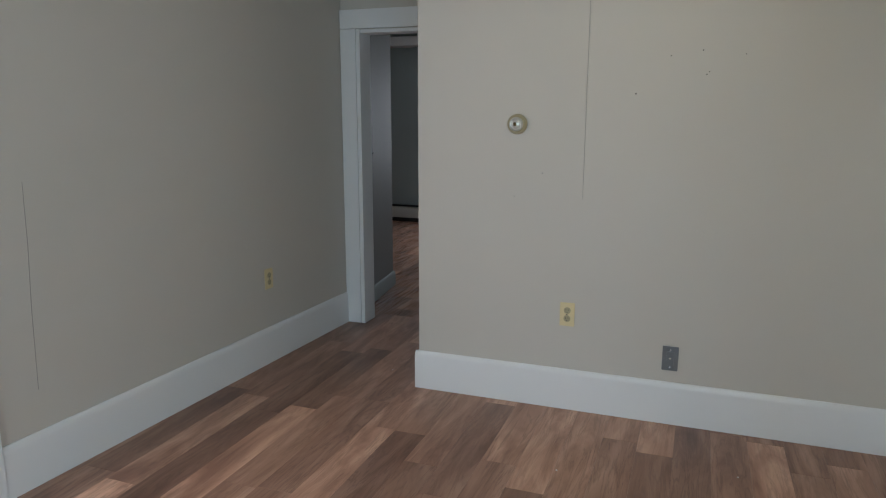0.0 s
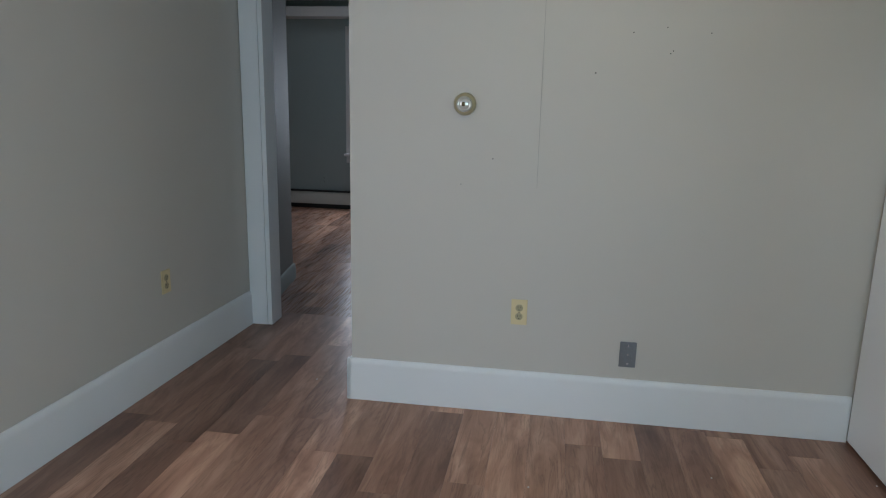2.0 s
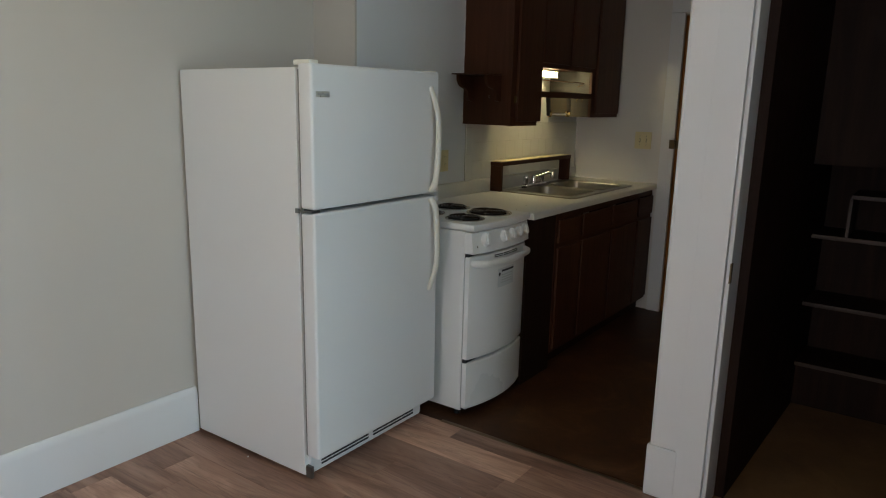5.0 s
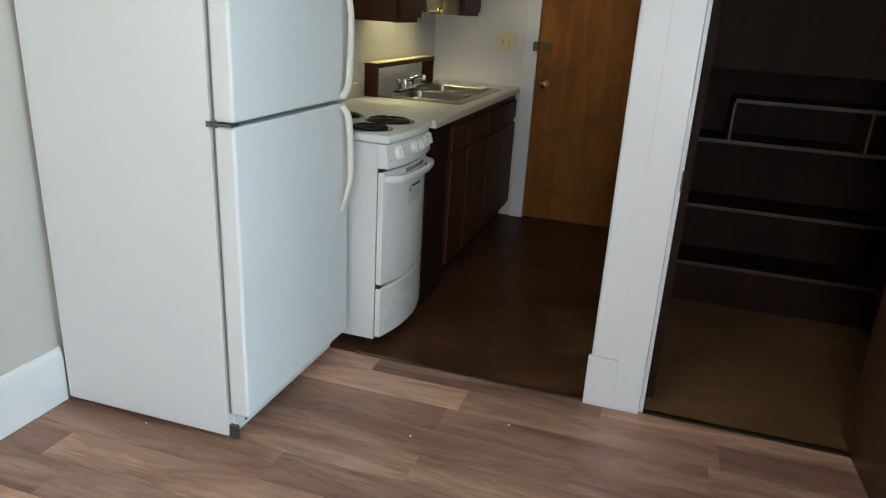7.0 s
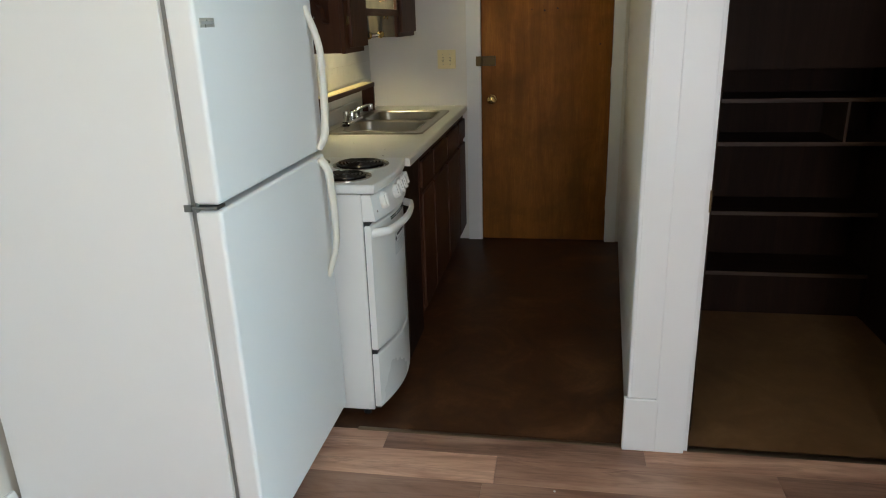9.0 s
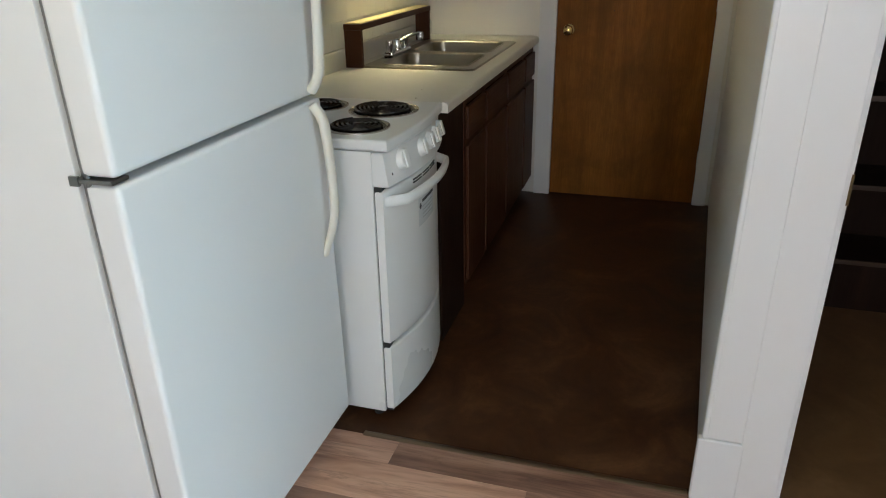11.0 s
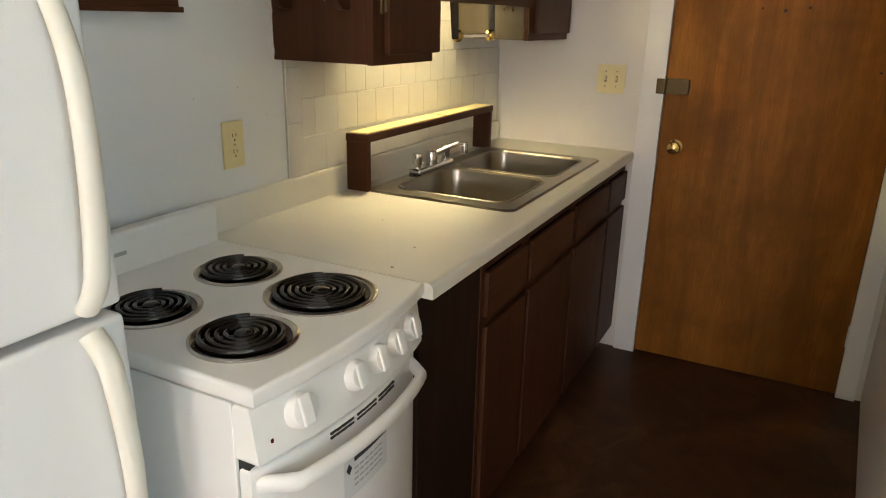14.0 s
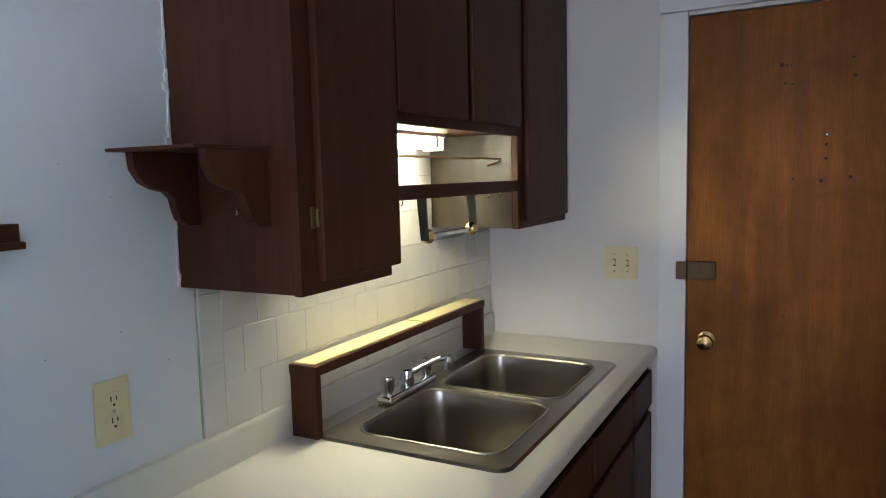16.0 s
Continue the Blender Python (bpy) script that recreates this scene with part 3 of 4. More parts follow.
# ---- outside the far window ----
house = thing("neighbour_house", (-2, 13, -0.6), "white clapboard house next door", "house")
part("wall", B(-9, 6, 13.0, 13.3, -0.6, 5.0), SIDING, house)
for i in range(36):
    bm = bmesh.new()
    prism(bm, [(12.975, 0), (12.999, 0), (12.999, 0.15), (12.992, 0.15)], in_x, -6, 3)
    ob = part("clapboard", bm, SIDING, house)
    ob.location.z = -0.55 + i * 0.152
bush = thing("bush", (-2.4, 11.2, -0.6), "leafy green shrub outside the far window", "bush")
tw, lf = bmesh.new(), bmesh.new()
rng = random.Random(4)
for i in range(26):
    a, r = rng.uniform(0, 6.28), rng.uniform(0.1, 0.8)
    tip = Vector((-2.4 + r * 1.5 * math.cos(a), 11.2 + r * 0.7 * math.sin(a), rng.uniform(0.0, 0.88)))
    tube(tw, [(-2.4 + 0.1 * math.cos(a), 11.2, -0.6), ((-2.4 + tip.x) / 2, (11.2 + tip.y) / 2, tip.z * 0.4), tip], [0.014, 0.009, 0.003], 5)
    for k in range(130):
        c = tip + Vector((rng.gauss(0, 0.22), rng.gauss(0, 0.16), rng.gauss(-0.15, 0.25)))
        q = Euler((rng.uniform(-1, 1), rng.uniform(-1, 1), rng.uniform(0, 6.28))).to_matrix()
        s = rng.uniform(0.035, 0.07)
        lf.faces.new([lf.verts.new(c + q @ Vector(p)) for p in ((-s, 0, 0), (0, -s * 0.45, 0.01), (s, 0, 0), (0, s * 0.45, 0.01))])
part("branches", tw, CABWOOD, bush)
part("leaves", lf, LEAF, bush)

# ---- far room and hall ----
heater = thing("baseboard_heater", (-2.5, 8.97, 0.0), "cream metal baseboard heater along the wall", "heater")
bm = bmesh.new()
prism(bm, [(8.93, 0.055), (8.998, 0.055), (8.998, 0.20), (8.96, 0.20), (8.935, 0.165)], in_x, -4.6, 0.6)
part("cover", bm, HEATER, heater)
part("vent_slot", B(-4.6, 0.6, 8.945, 8.998, 0.202, 0.222), BLACK, heater, "dark heater slot")
part("base", B(-4.6, 0.6, 8.955, 8.998, 0.0, 0.054), BLACK, heater)


def y_face(x, y, z):
    """Pose of a plate on a wall that faces -y."""
    return pose(x, y, z, 90, 0, 0)


def x_face(x, y, z, turn=-90):
    return pose(x, y, z, 90, 0, turn)


def wall_plate(m, mat, kind, label, group="", w=0.072, h=0.118):
    """Plate built in its own plane (x right, y up, z out of the wall)."""
    name = "light_switch" if kind.startswith("switch") else "outlet"
    o = thing(name, (0, 0, 0), label, name.replace("_", " "), group)
    bm = B(-w / 2, w / 2, -h / 2, h / 2, 0.0, 0.006, 0.003, 2)
    part("plate", bm, mat, o)
    if kind == "outlet":
        for s in (0.02, -0.02):
            bm = bmesh.new()
            lathe(bm, [(0.0165, 0.004), (0.0165, 0.0075), (0.015, 0.0085), (0, 0.0085)], pose(0, s, 0), 20)
            soc = part("socket", bm, OLDTAN if mat is ALMOND else mat, o)
            bm = B(-0.0065, -0.0045, s - 0.001, s + 0.009, 0.008, 0.0092)
            bx(bm, 0.0045, 0.0065, s, s + 0.008, 0.008, 0.0092)
            lathe(bm, [(0.0026, 0.008), (0.0026, 0.0092), (0, 0.0092)], pose(0, s - 0.008, 0), 10)
            part("slots", bm, BLACK, soc)
        part("screw", lathe(bmesh.new(), [(0.003, 0.005), (0.003, 0.0078), (0, 0.008)], Matrix(), 12), CHROME, o)
    elif kind == "blank":
        for s in (0.042, 0.0, -0.042):
            part("screw", lathe(bmesh.new(), [(0.0035, 0.005), (0.0035, 0.0078), (0, 0.008)], pose(0, s, 0), 12), CHROME, o)
        part("socket", B(-0.017, 0.017, -0.034, 0.034, 0.004, 0.0075, 0.002), GREYPLATE, o)
    else:
        n = 2 if kind == "switch2" else 1
        for s in ((-0.023, 0.023) if n == 2 else (0.0,)):
            part("opening", B(s - 0.005, s + 0.005, -0.012, 0.012, 0.005, 0.0066), BLACK, o)
            bm = bmesh.new()
            prism(bm, [(-0.008, 0.006), (0.004, 0.006), (0.010, 0.017), (0.005, 0.018)], lambda u, v, d: (d, u, v), s - 0.004, s + 0.004)
            part("toggle", bm, mat, o)
            for q in (0.03, -0.03):
                part("screw", lathe(bmesh.new(), [(0.003, 0.005), (0.003, 0.0075), (0, 0.008)], pose(s, q, 0), 10), CHROME, o)
    o.matrix_basis = m
    return o


wall_plate(y_face(-0.487, 3.729, 0.485), ALMOND, "outlet", "yellowed almond duplex outlet on the wall")
wall_plate(y_face(0.0, 3.729, 0.322), GREYPLATE, "blank", "dark grey metal wall plate above the baseboard")
wall_plate(pose(left_x(3.79) + 0.001, 3.79, 0.50, 90, 0, 90 - 2.8), ALMOND, "outlet", "yellowed almond outlet on the side wall")
wall_plate(y_face(2.398, KY - 0.001, 1.12), CREAM, "outlet", "cream duplex outlet above the counter")
wall_plate(x_face(EX - 0.001, 2.945, 1.207), CREAM, "switch2", "cream double light switch beside the brown door", w=0.118)
wall_plate(pose(-2.249, 5.21, 1.14, 90, 0, 98.3), HALLWALL, "switch", "light switch in the same shade-darkened grey as the hall wall")
wall_plate(y_face(-3.15, 8.999, 0.35), FARWALL, "outlet", "grey painted outlet in the far room")

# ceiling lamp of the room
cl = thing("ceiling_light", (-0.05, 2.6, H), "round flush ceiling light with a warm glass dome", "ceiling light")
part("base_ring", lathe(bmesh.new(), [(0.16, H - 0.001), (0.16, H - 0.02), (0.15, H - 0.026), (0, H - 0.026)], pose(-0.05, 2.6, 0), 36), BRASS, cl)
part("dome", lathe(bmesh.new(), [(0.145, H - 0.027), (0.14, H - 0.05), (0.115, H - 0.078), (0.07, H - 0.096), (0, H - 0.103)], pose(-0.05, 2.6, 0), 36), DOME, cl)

# thermostat
th = thing("thermostat", (-0.756, 3.73, 1.393), "round tan thermostat with a silver dial", "thermostat")
m = y_face(-0.756, 3.729, 1.393)
part("base_ring", lathe(bmesh.new(), [(0.048, 0), (0.048, 0.008), (0.044, 0.02), (0.040, 0.026), (0.034, 0.028), (0.030, 0.024)], m, 40), OLDTAN, th)
part("dial", lathe(bmesh.new(), [(0.033, 0.02), (0.033, 0.034), (0.028, 0.038), (0.022, 0.036), (0.018, 0.040), (0, 0.041)], m, 40), DIAL, th, "silver dial")
part("pointer", bx(bmesh.new(), -0.766, -0.752, 3.685, 3.69, 1.384, 1.402, 0.002), OLDBRASS, th)

# wall seams, cracks and nail marks
bm = B(-0.4366, -0.4352, 3.7275, 3.731, 1.05, H - 0.01)
single("wall_seam", bm, SEAM, "thin open seam in the painted wall", "wall seam", kind="structure")
bm = bmesh.new()
tube(bm, [(left_x(2.35) + 0.001, 2.356, 1.19), (left_x(2.35) + 0.001, 2.350, 0.95), (left_x(2.34) + 0.001, 2.335, 0.7), (left_x(2.33) + 0.001, 2.325, 0.38)], 0.0011, 4)
single("wall_crack", bm, SEAM, "hairline crack in the side wall", "wall crack", kind="structure")
rng = random.Random(11)
bm = bmesh.new()
for x, z in ((0.08, 1.62), (0.07, 1.61), (-0.22, 1.53), (0.22, 1.69), (-0.08, 1.69), (-0.63, 1.165), (-0.765, 1.05), (0.05, 1.71)):
    lathe(bm, [(rng.uniform(0.002, 0.0035), 0), (0.002, 0.0012), (0, 0.0012)], y_face(x, 3.7295, z), 8)
single("nail_holes", bm, BLACK, "small dark nail holes in the wall", "nail holes", kind="stuff")

# ---- refrigerator ----
FX0, FX1, FYB, FYF, FYD, FH = 0.936, 1.666, 3.70, 3.043, 2.963, 1.555
fr = thing("refrigerator", (1.3, 3.35, 0), "white top-freezer refrigerator standing against the wall", "refrigerator")
part("body", B(FX0, FX1, FYF, FYB, 0.018, FH - 0.012, 0.006, 2), FRIDGE, fr)
part("gasket", B(FX0 + 0.012, FX1 - 0.012, FYF - 0.014, FYF, 0.10, FH - 0.02), RUBBER, fr)
fz = part("freezer_door", B(FX0 - 0.002, FX1 + 0.002, FYD, FYF - 0.014, 1.055, FH, 0.012, 4), FRIDGE, fr)
fd = part("fridge_door", B(FX0 - 0.002, FX1 + 0.002, FYD, FYF - 0.014, 0.105, 1.042, 0.012, 4), FRIDGE, fr)


def fridge_handle(z_far, z_near, parent):
    """A bowed handle: z_far is the slim end, z_near the broad end beside the split."""
    hx = FX1 - 0.054
    pts, rad = [], []
    for i in range(19):
        u = i / 18
        z = z_far + (z_near - z_far) * u
        off = 0.037 * math.sin(math.pi * min(u / 0.36, 1) / 2) if u < 0.36 else 0.037 - 0.008 * ((u - 0.36) / 0.64) ** 2
        if u > 0.90:
            off *= 1 - 0.75 * ((u - 0.90) / 0.10) ** 1.5
        pts.append((hx + 0.012 * math.sin(math.pi * u), FYD - off + 0.004, z))
        rad.append(0.0135 + 0.004 * u)
    part("handle", tube(bmesh.new(), pts, rad, 12, 0.72), HANDLE, parent, "slightly yellowed bowed plastic handle")


fridge_handle(1.495, 1.066, fz)
fridge_handle(0.632, 1.033, fd)
part("badge", B(FX0 + 0.018, FX0 + 0.082, FYD - 0.0025, FYD, 1.443, 1.463, 0.001), DIAL, fz, "small silver badge without letters")
bm = B(FX0 + 0.024, FX0 + 0.076, FYD - 0.0032, FYD - 0.0024, 1.450, 1.456)
part("badge_mark", bm, GREYINK, fz)
part("top_hinge_cover", B(FX0 + 0.002, FX0 + 0.045, FYD + 0.012, FYD + 0.09, FH - 0.006, FH + 0.012, 0.004), HANDLE, fr)
part("top_cap", B(FX1 - 0.05, FX1 - 0.01, FYD + 0.008, FYD + 0.06, FH - 0.004, FH + 0.006, 0.003), HANDLE, fr)
bm = B(FX0 - 0.006, FX0 + 0.035, FYD + 0.006, FYF + 0.004, 1.045, 1.052, 0.001)
bx(bm, FX0 - 0.008, FX0 - 0.002, FYF - 0.010, FYF + 0.008, 1.040, 1.057, 0.001)
lathe(bm, [(0.006, 1.038), (0.006, 1.060), (0, 1.060)], pose(FX0 + 0.004, FYF - 0.02, 0), 12)
part("middle_hinge", bm, HINGE, fr, "dark steel middle hinge")
bm = B(FX0 + 0.02, FX1 - 0.02, FYF - 0.013, FYF + 0.01, 0.02, 0.098, 0.006)
grille = part("kick_grille", bm, FRIDGE, fr)
for i in range(2):
    for j in range(3):
        a = FX0 + 0.075 + i * 0.305
        part("slot", B(a, a + 0.275, FYF - 0.0142, FYF - 0.008, 0.038 + j * 0.014, 0.046 + j * 0.014), BLACK, grille)
part("foot_bracket", B(FX0 + 0.004, FX0 + 0.018, FYF - 0.032, FYF - 0.001, 0.012, 0.060, 0.002), HINGE, fr)
for x in (FX0 + 0.04, FX1 - 0.05):
    for y in (FYF + 0.03, FYB - 0.06):
        part("foot", lathe(bmesh.new(), [(0.0, 0.0), (0.018, 0.0), (0.018, 0.006), (0.008, 0.008), (0.008, 0.022)], pose(x, y, 0), 14), BLACK, fr)

fr.rotation_euler.x = radians(-0.5)

# ---- stove ----
SX0, SX1, SYF, SYB = 1.758, 2.264, 2.885, 3.435


def bow(y0, bulge, x0, x1, back, n=14):
    """Outline in plan: a bowed front and a straight back."""
    out = []
    for i in range(n + 1):
        u = i / n
        out.append((x0 + (x1 - x0) * u, y0 - bulge * (1 - (2 * u - 1) ** 2)))
    return out + [(x1, back), (x0, back)]


st = thing("stove", (2.0, 3.2, 0), "white electric apartment stove with four coil burners", "stove")
part("body", B(SX0, SX1, SYF, SYB, 0.035, 0.882, 0.004), ENAMEL, st)
for x in (SX0 + 0.04, SX1 - 0.04):
    for y in (SYF + 0.04, SYB - 0.05):
        part("foot", lathe(bmesh.new(), [(0, 0.0), (0.015, 0.0), (0.015, 0.01), (0.008, 0.012), (0.008, 0.036)], pose(x, y, 0), 12), BLACK, st)
top = part("cooktop", prism(bmesh.new(), bow(2.837, 0.022, SX0 - 0.002, SX1 + 0.002, SYB + 0.01), in_z, 0.884, 0.916, 0.009, 3), ENAMEL, st)
# control panel, leaning back
bm = bmesh.new()
lo = bow(2.838, 0.03, SX0 + 0.002, SX1 - 0.002, SYF)
prism(bm, lo, lambda u, v, d: (u, v + (0.014 if d > 0.8 and v < SYF - 0.001 else 0), d), 0.782, 0.880, 0.008, 3)
panel = part("control_panel", bm, ENAMEL, st)
KNOB_X = (1.848, 1.982, 2.054, 2.125, 2.200)
for i, x in enumerate(KNOB_X):
    u = (x - SX0) / (SX1 - SX0)
    y = 2.846 - 0.030 * (1 - (2 * u - 1) ** 2)
    m = pose(x, y + 0.003, 0.842, 74, 0, (2 * u - 1) * 8)
    s = 1.34 if i == 0 else 1.2
    bm = bmesh.new()
    lathe(bm, [(0.0235 * s, -0.004), (0.0235 * s, 0.005), (0.022 * s, 0.008), (0.0205 * s, 0.016), (0.0185 * s, 0.0185), (0, 0.019)], m, 26)
    kn = part("knob", bm, ENAMEL, panel, "white ribbed stove knob")
    g = bmesh.new()
    bx(g, -0.0095 * s, 0.0095 * s, -0.0195 * s, 0.0195 * s, 0.012, 0.0225, 0.004, 3)
    bmesh.ops.transform(g, matrix=m, verts=g.verts)
    part("grip", g, ENAMEL, kn)
for x, mt in ((1.790, REDLAMP), (2.232, BLACK)):
    u = (x - SX0) / (SX1 - SX0)
    part("indicator", lathe(bmesh.new(), [(0.004, 0), (0.004, 0.003), (0, 0.004)], pose(x, 2.846 - 0.030 * (1 - (2 * u - 1) ** 2), 0.815, 84), 12), mt, panel)
# oven door, vents, handle, drawer
door = part("oven_door", prism(bmesh.new(), bow(2.858, 0.042, SX0 + 0.003, SX1 - 0.003, SYF - 0.004), in_z, 0.285, 0.770, 0.010, 3), ENAMEL, st)
part("door_gap", B(SX0 + 0.006, SX1 - 0.006, 2.862, SYF - 0.001, 0.04, 0.782), BLACK, st)
part("drawer", prism(bmesh.new(), bow(2.858, 0.042, SX0 + 0.003, SX1 - 0.003, SYF - 0.004), in_z, 0.045, 0.272, 0.010, 3), ENAMEL, st)


def door_y(x, b=0.042, y0=2.858):
    u = (x - SX0) / (SX1 - SX0)
    return y0 - b * (1 - (2 * u - 1) ** 2)


for i in range(3):
    for j in range(2):
        xa = 1.915 + i * 0.072
        bm = bmesh.new()
        for k in range(4):
            xx = xa + k * 0.0155
            bx(bm, xx, xx + 0.0157, min(door_y(xx), door_y(xx + 0.0155)) - 0.0012, door_y(xx) + 0.004, 0.7585 - j * 0.0085, 0.7625 - j * 0.0085)
        part("vent_slot", bm, BLACK, door)
pts = []
for i in range(25):
    u = i / 24
    x = SX0 + 0.018 + u * (SX1 - SX0 - 0.036)
    off = 0.042 * min(1, math.sin(math.pi * u) * 4.2)
    pts.append((x, door_y(x) + 0.008 - off, 0.737))
part("handle", tube(bmesh.new(), pts, 0.0165, 14, 0.62, (0, 0, 1)), ENAMEL, door, "white bowed oven handle")
# care sticker on the oven door
bm, bi = bmesh.new(), bmesh.new()
N = 8
for k in range(N):
    xa, xb = 1.945 + k * 0.018, 1.945 + (k + 1) * 0.018
    q = [(xa, door_y(xa) - 0.0008, 0.60), (xb, door_y(xb) - 0.0008, 0.60), (xb, door_y(xb) - 0.0008, 0.69), (xa, door_y(xa) - 0.0008, 0.69)]
    bm.faces.new([bm.verts.new(p) for p in q])
sticker = part("sticker", bm, PAPER, door, "translucent care sticker with unreadable lines")
for z, a, b, h in ((0.676, 0.03, 0.14, 0.009),):
    for k in range(8):
        xa = 1.945 + a + (b - a) * k / 8
        bx(bi, xa, xa + (b - a) / 8, door_y(xa + 0.006) - 0.0018, door_y(xa + 0.006) - 0.0006, z - h / 2, z + h / 2)
bmd = bmesh.new()
prism(bmd, [(1.951, 0.663), (1.959, 0.652), (1.967, 0.663), (1.959, 0.674)], in_y, door_y(1.959) - 0.0022, door_y(1.959) - 0.0006)
part("printed_bar", bi, INK, sticker)
part("printed_mark", bmd, INK, sticker)
for k in range(4):
    bi = bmesh.new()
    for j in range(6):
        xa = 1.975 + j * 0.016
        bx(bi, xa, xa + 0.012, door_y(xa + 0.006) - 0.0016, door_y(xa + 0.006) - 0.0006, 0.655 - k * 0.012, 0.658 - k * 0.012)
    part("printed_line", bi, GREYINK, sticker)
# burners


def burner(x, y, r):
    rim = part("burner", lathe(bmesh.new(), [(r, 0.9155), (r * 1.0, 0.9195), (r * 0.95, 0.921), (r * 0.90, 0.918), (r * 0.86, 0.9165)], pose(x, y, 0), 44), DULLSTEEL, top, "steel trim ring")
    part("drip_pan", lathe(bmesh.new(), [(r * 0.87, 0.9178), (r * 0.80, 0.9168), (r * 0.60, 0.9164), (0, 0.9164)], pose(x, y, 0), 36), PAN, rim)
    turns, n = (5 if r > 0.1 else 4), 150
    ro, ri = r * 0.83, r * 0.20
    pts = []
    for i in range(n + 1):
        u = i / n
        a = u * turns * 2 * math.pi
        q = ro + (ri - ro) * u
        pts.append((x + q * math.cos(a + 0.6), y + q * math.sin(a + 0.6), 0.9235))
    part("coil", tube(bmesh.new(), pts, (ro - ri) / turns * 0.36, 8, 1.0, (0, 0, 1)), COIL, rim, "black spiral heating coil")
    part("centre_cap", lathe(bmesh.new(), [(r * 0.17, 0.917), (r * 0.17, 0.926), (r * 0.13, 0.929), (0, 0.929)], pose(x, y, 0), 22), COIL, rim)
    bm = bmesh.new()
    for k in range(3):
        a = k * 2.094 + 0.3
        tube(bm, [(x + r * 0.1 * math.cos(a), y + r * 0.1 * math.sin(a), 0.920), (x + r * 0.84 * math.cos(a), y + r * 0.84 * math.sin(a), 0.920)], 0.0035, 6)
    part("coil_support", bm, COIL, rim)


burner(1.885, 2.972, 0.092)
burner(2.108, 2.980, 0.111)
burner(1.893, 3.20, 0.090)
burner(2.124, 3.206, 0.091)
part("backguard", B(SX0 + 0.002, SX1 + 0.002, 3.398, 3.438, 0.900, 1.003, 0.010, 3), ENAMEL, st)
bm = B(1.955, 2.005, 3.3965, 3.3985, 0.955, 0.963)
part("badge_mark", bm, GREYINK, st)

# ---- counter, sink ----
CZ, CYF, CYB, CX0 = 0.914, 2.818, KY - 0.001, 2.270
HX0, HX1, HY0, HY1 = 2.90, 3.77, 2.912, 3.352
nose = [(CYF, CZ - 0.036), (CYF, CZ - 0.012), (CYF + 0.004, CZ - 0.004), (CYF + 0.012, CZ)]
bm = bmesh.new()
full = nose + [(CYB, CZ), (CYB, CZ - 0.036)]
front = nose + [(HY0, CZ), (HY0, CZ - 0.036)]
prism(bm, full, in_x, CX0, HX0)
prism(bm, full, in_x, HX1, EX - 0.002)
prism(bm, front, in_x, HX0, HX1)
bx(bm, HX0, HX1, HY1, CYB, CZ - 0.036, CZ)
bmesh.ops.remove_doubles(bm, verts=bm.verts, dist=0.0002)
ctr = thing("countertop", (3.1, 3.1, 0.88), "worn cream laminate countertop with a rounded front edge", "countertop")
part("slab", bm, COUNTER, ctr)
part("backsplash", prism(bmesh.new(), [(KY - 0.022, CZ), (KY - 0.001, CZ), (KY - 0.001, 0.993), (KY - 0.016, 0.993), (KY - 0.022, 0.985)], in_x, CX0, EX - 0.002), COUNTER, ctr, "low cream backsplash")
bm = bmesh.new()
for x, y, r in ((2.315, 2.944, 0.004), (2.62, 3.16, 0.002), (2.46, 2.97, 0.0025)):
    lathe(bm, [(r, CZ), (r * 0.8, CZ + 0.0006), (0, CZ + 0.0008)], pose(x, y, 0), 8)
single("crumbs", bm, OLDBRASS, "dark specks on the counter", "crumbs", kind="stuff")

sink = thing("sink", (3.33, 3.13, 0.914), "stainless double-bowl drop-in sink with water stains", "sink")
RX0, RX1, RY0, RY1 = 2.868, 3.798, 2.884, 3.385
BOWLS = ((2.935, 3.312, 2.938, 3.318), (3.352, 3.742, 2.938, 3.318))
bm = bmesh.new()


def loop(pts, z):
    vs = [bm.verts.new((x, y, z)) for x, y in pts]
    return vs, [bm.edges.new((vs[i], vs[(i + 1) % len(vs)])) for i in range(len(vs))]


outer = loop(rounded(RX0 + 0.006, RX1 - 0.006, RY0 + 0.006, RY1 - 0.006, 0.03), 0.9205)
holes = [loop(rounded(*b, 0.062, 8), 0.9195) for b in BOWLS]
bmesh.ops.triangle_fill(bm, edges=outer[1] + holes[0][1] + holes[1][1], use_beauty=True, use_dissolve=False)
rim_low = loop(rounded(RX0, RX1, RY0, RY1, 0.034), 0.9145)
for i in range(len(outer[0])):
    j = (i + 1) % len(outer[0])
    bm.faces.new((outer[0][i], rim_low[0][i], rim_low[0][j], outer[0][j]))
bmesh.ops.recalc_face_normals(bm, faces=bm.faces)
for f in bm.faces:
    if f.normal.z < -0.2:
        f.normal_flip()
part("rim", bm, STEEL, sink)
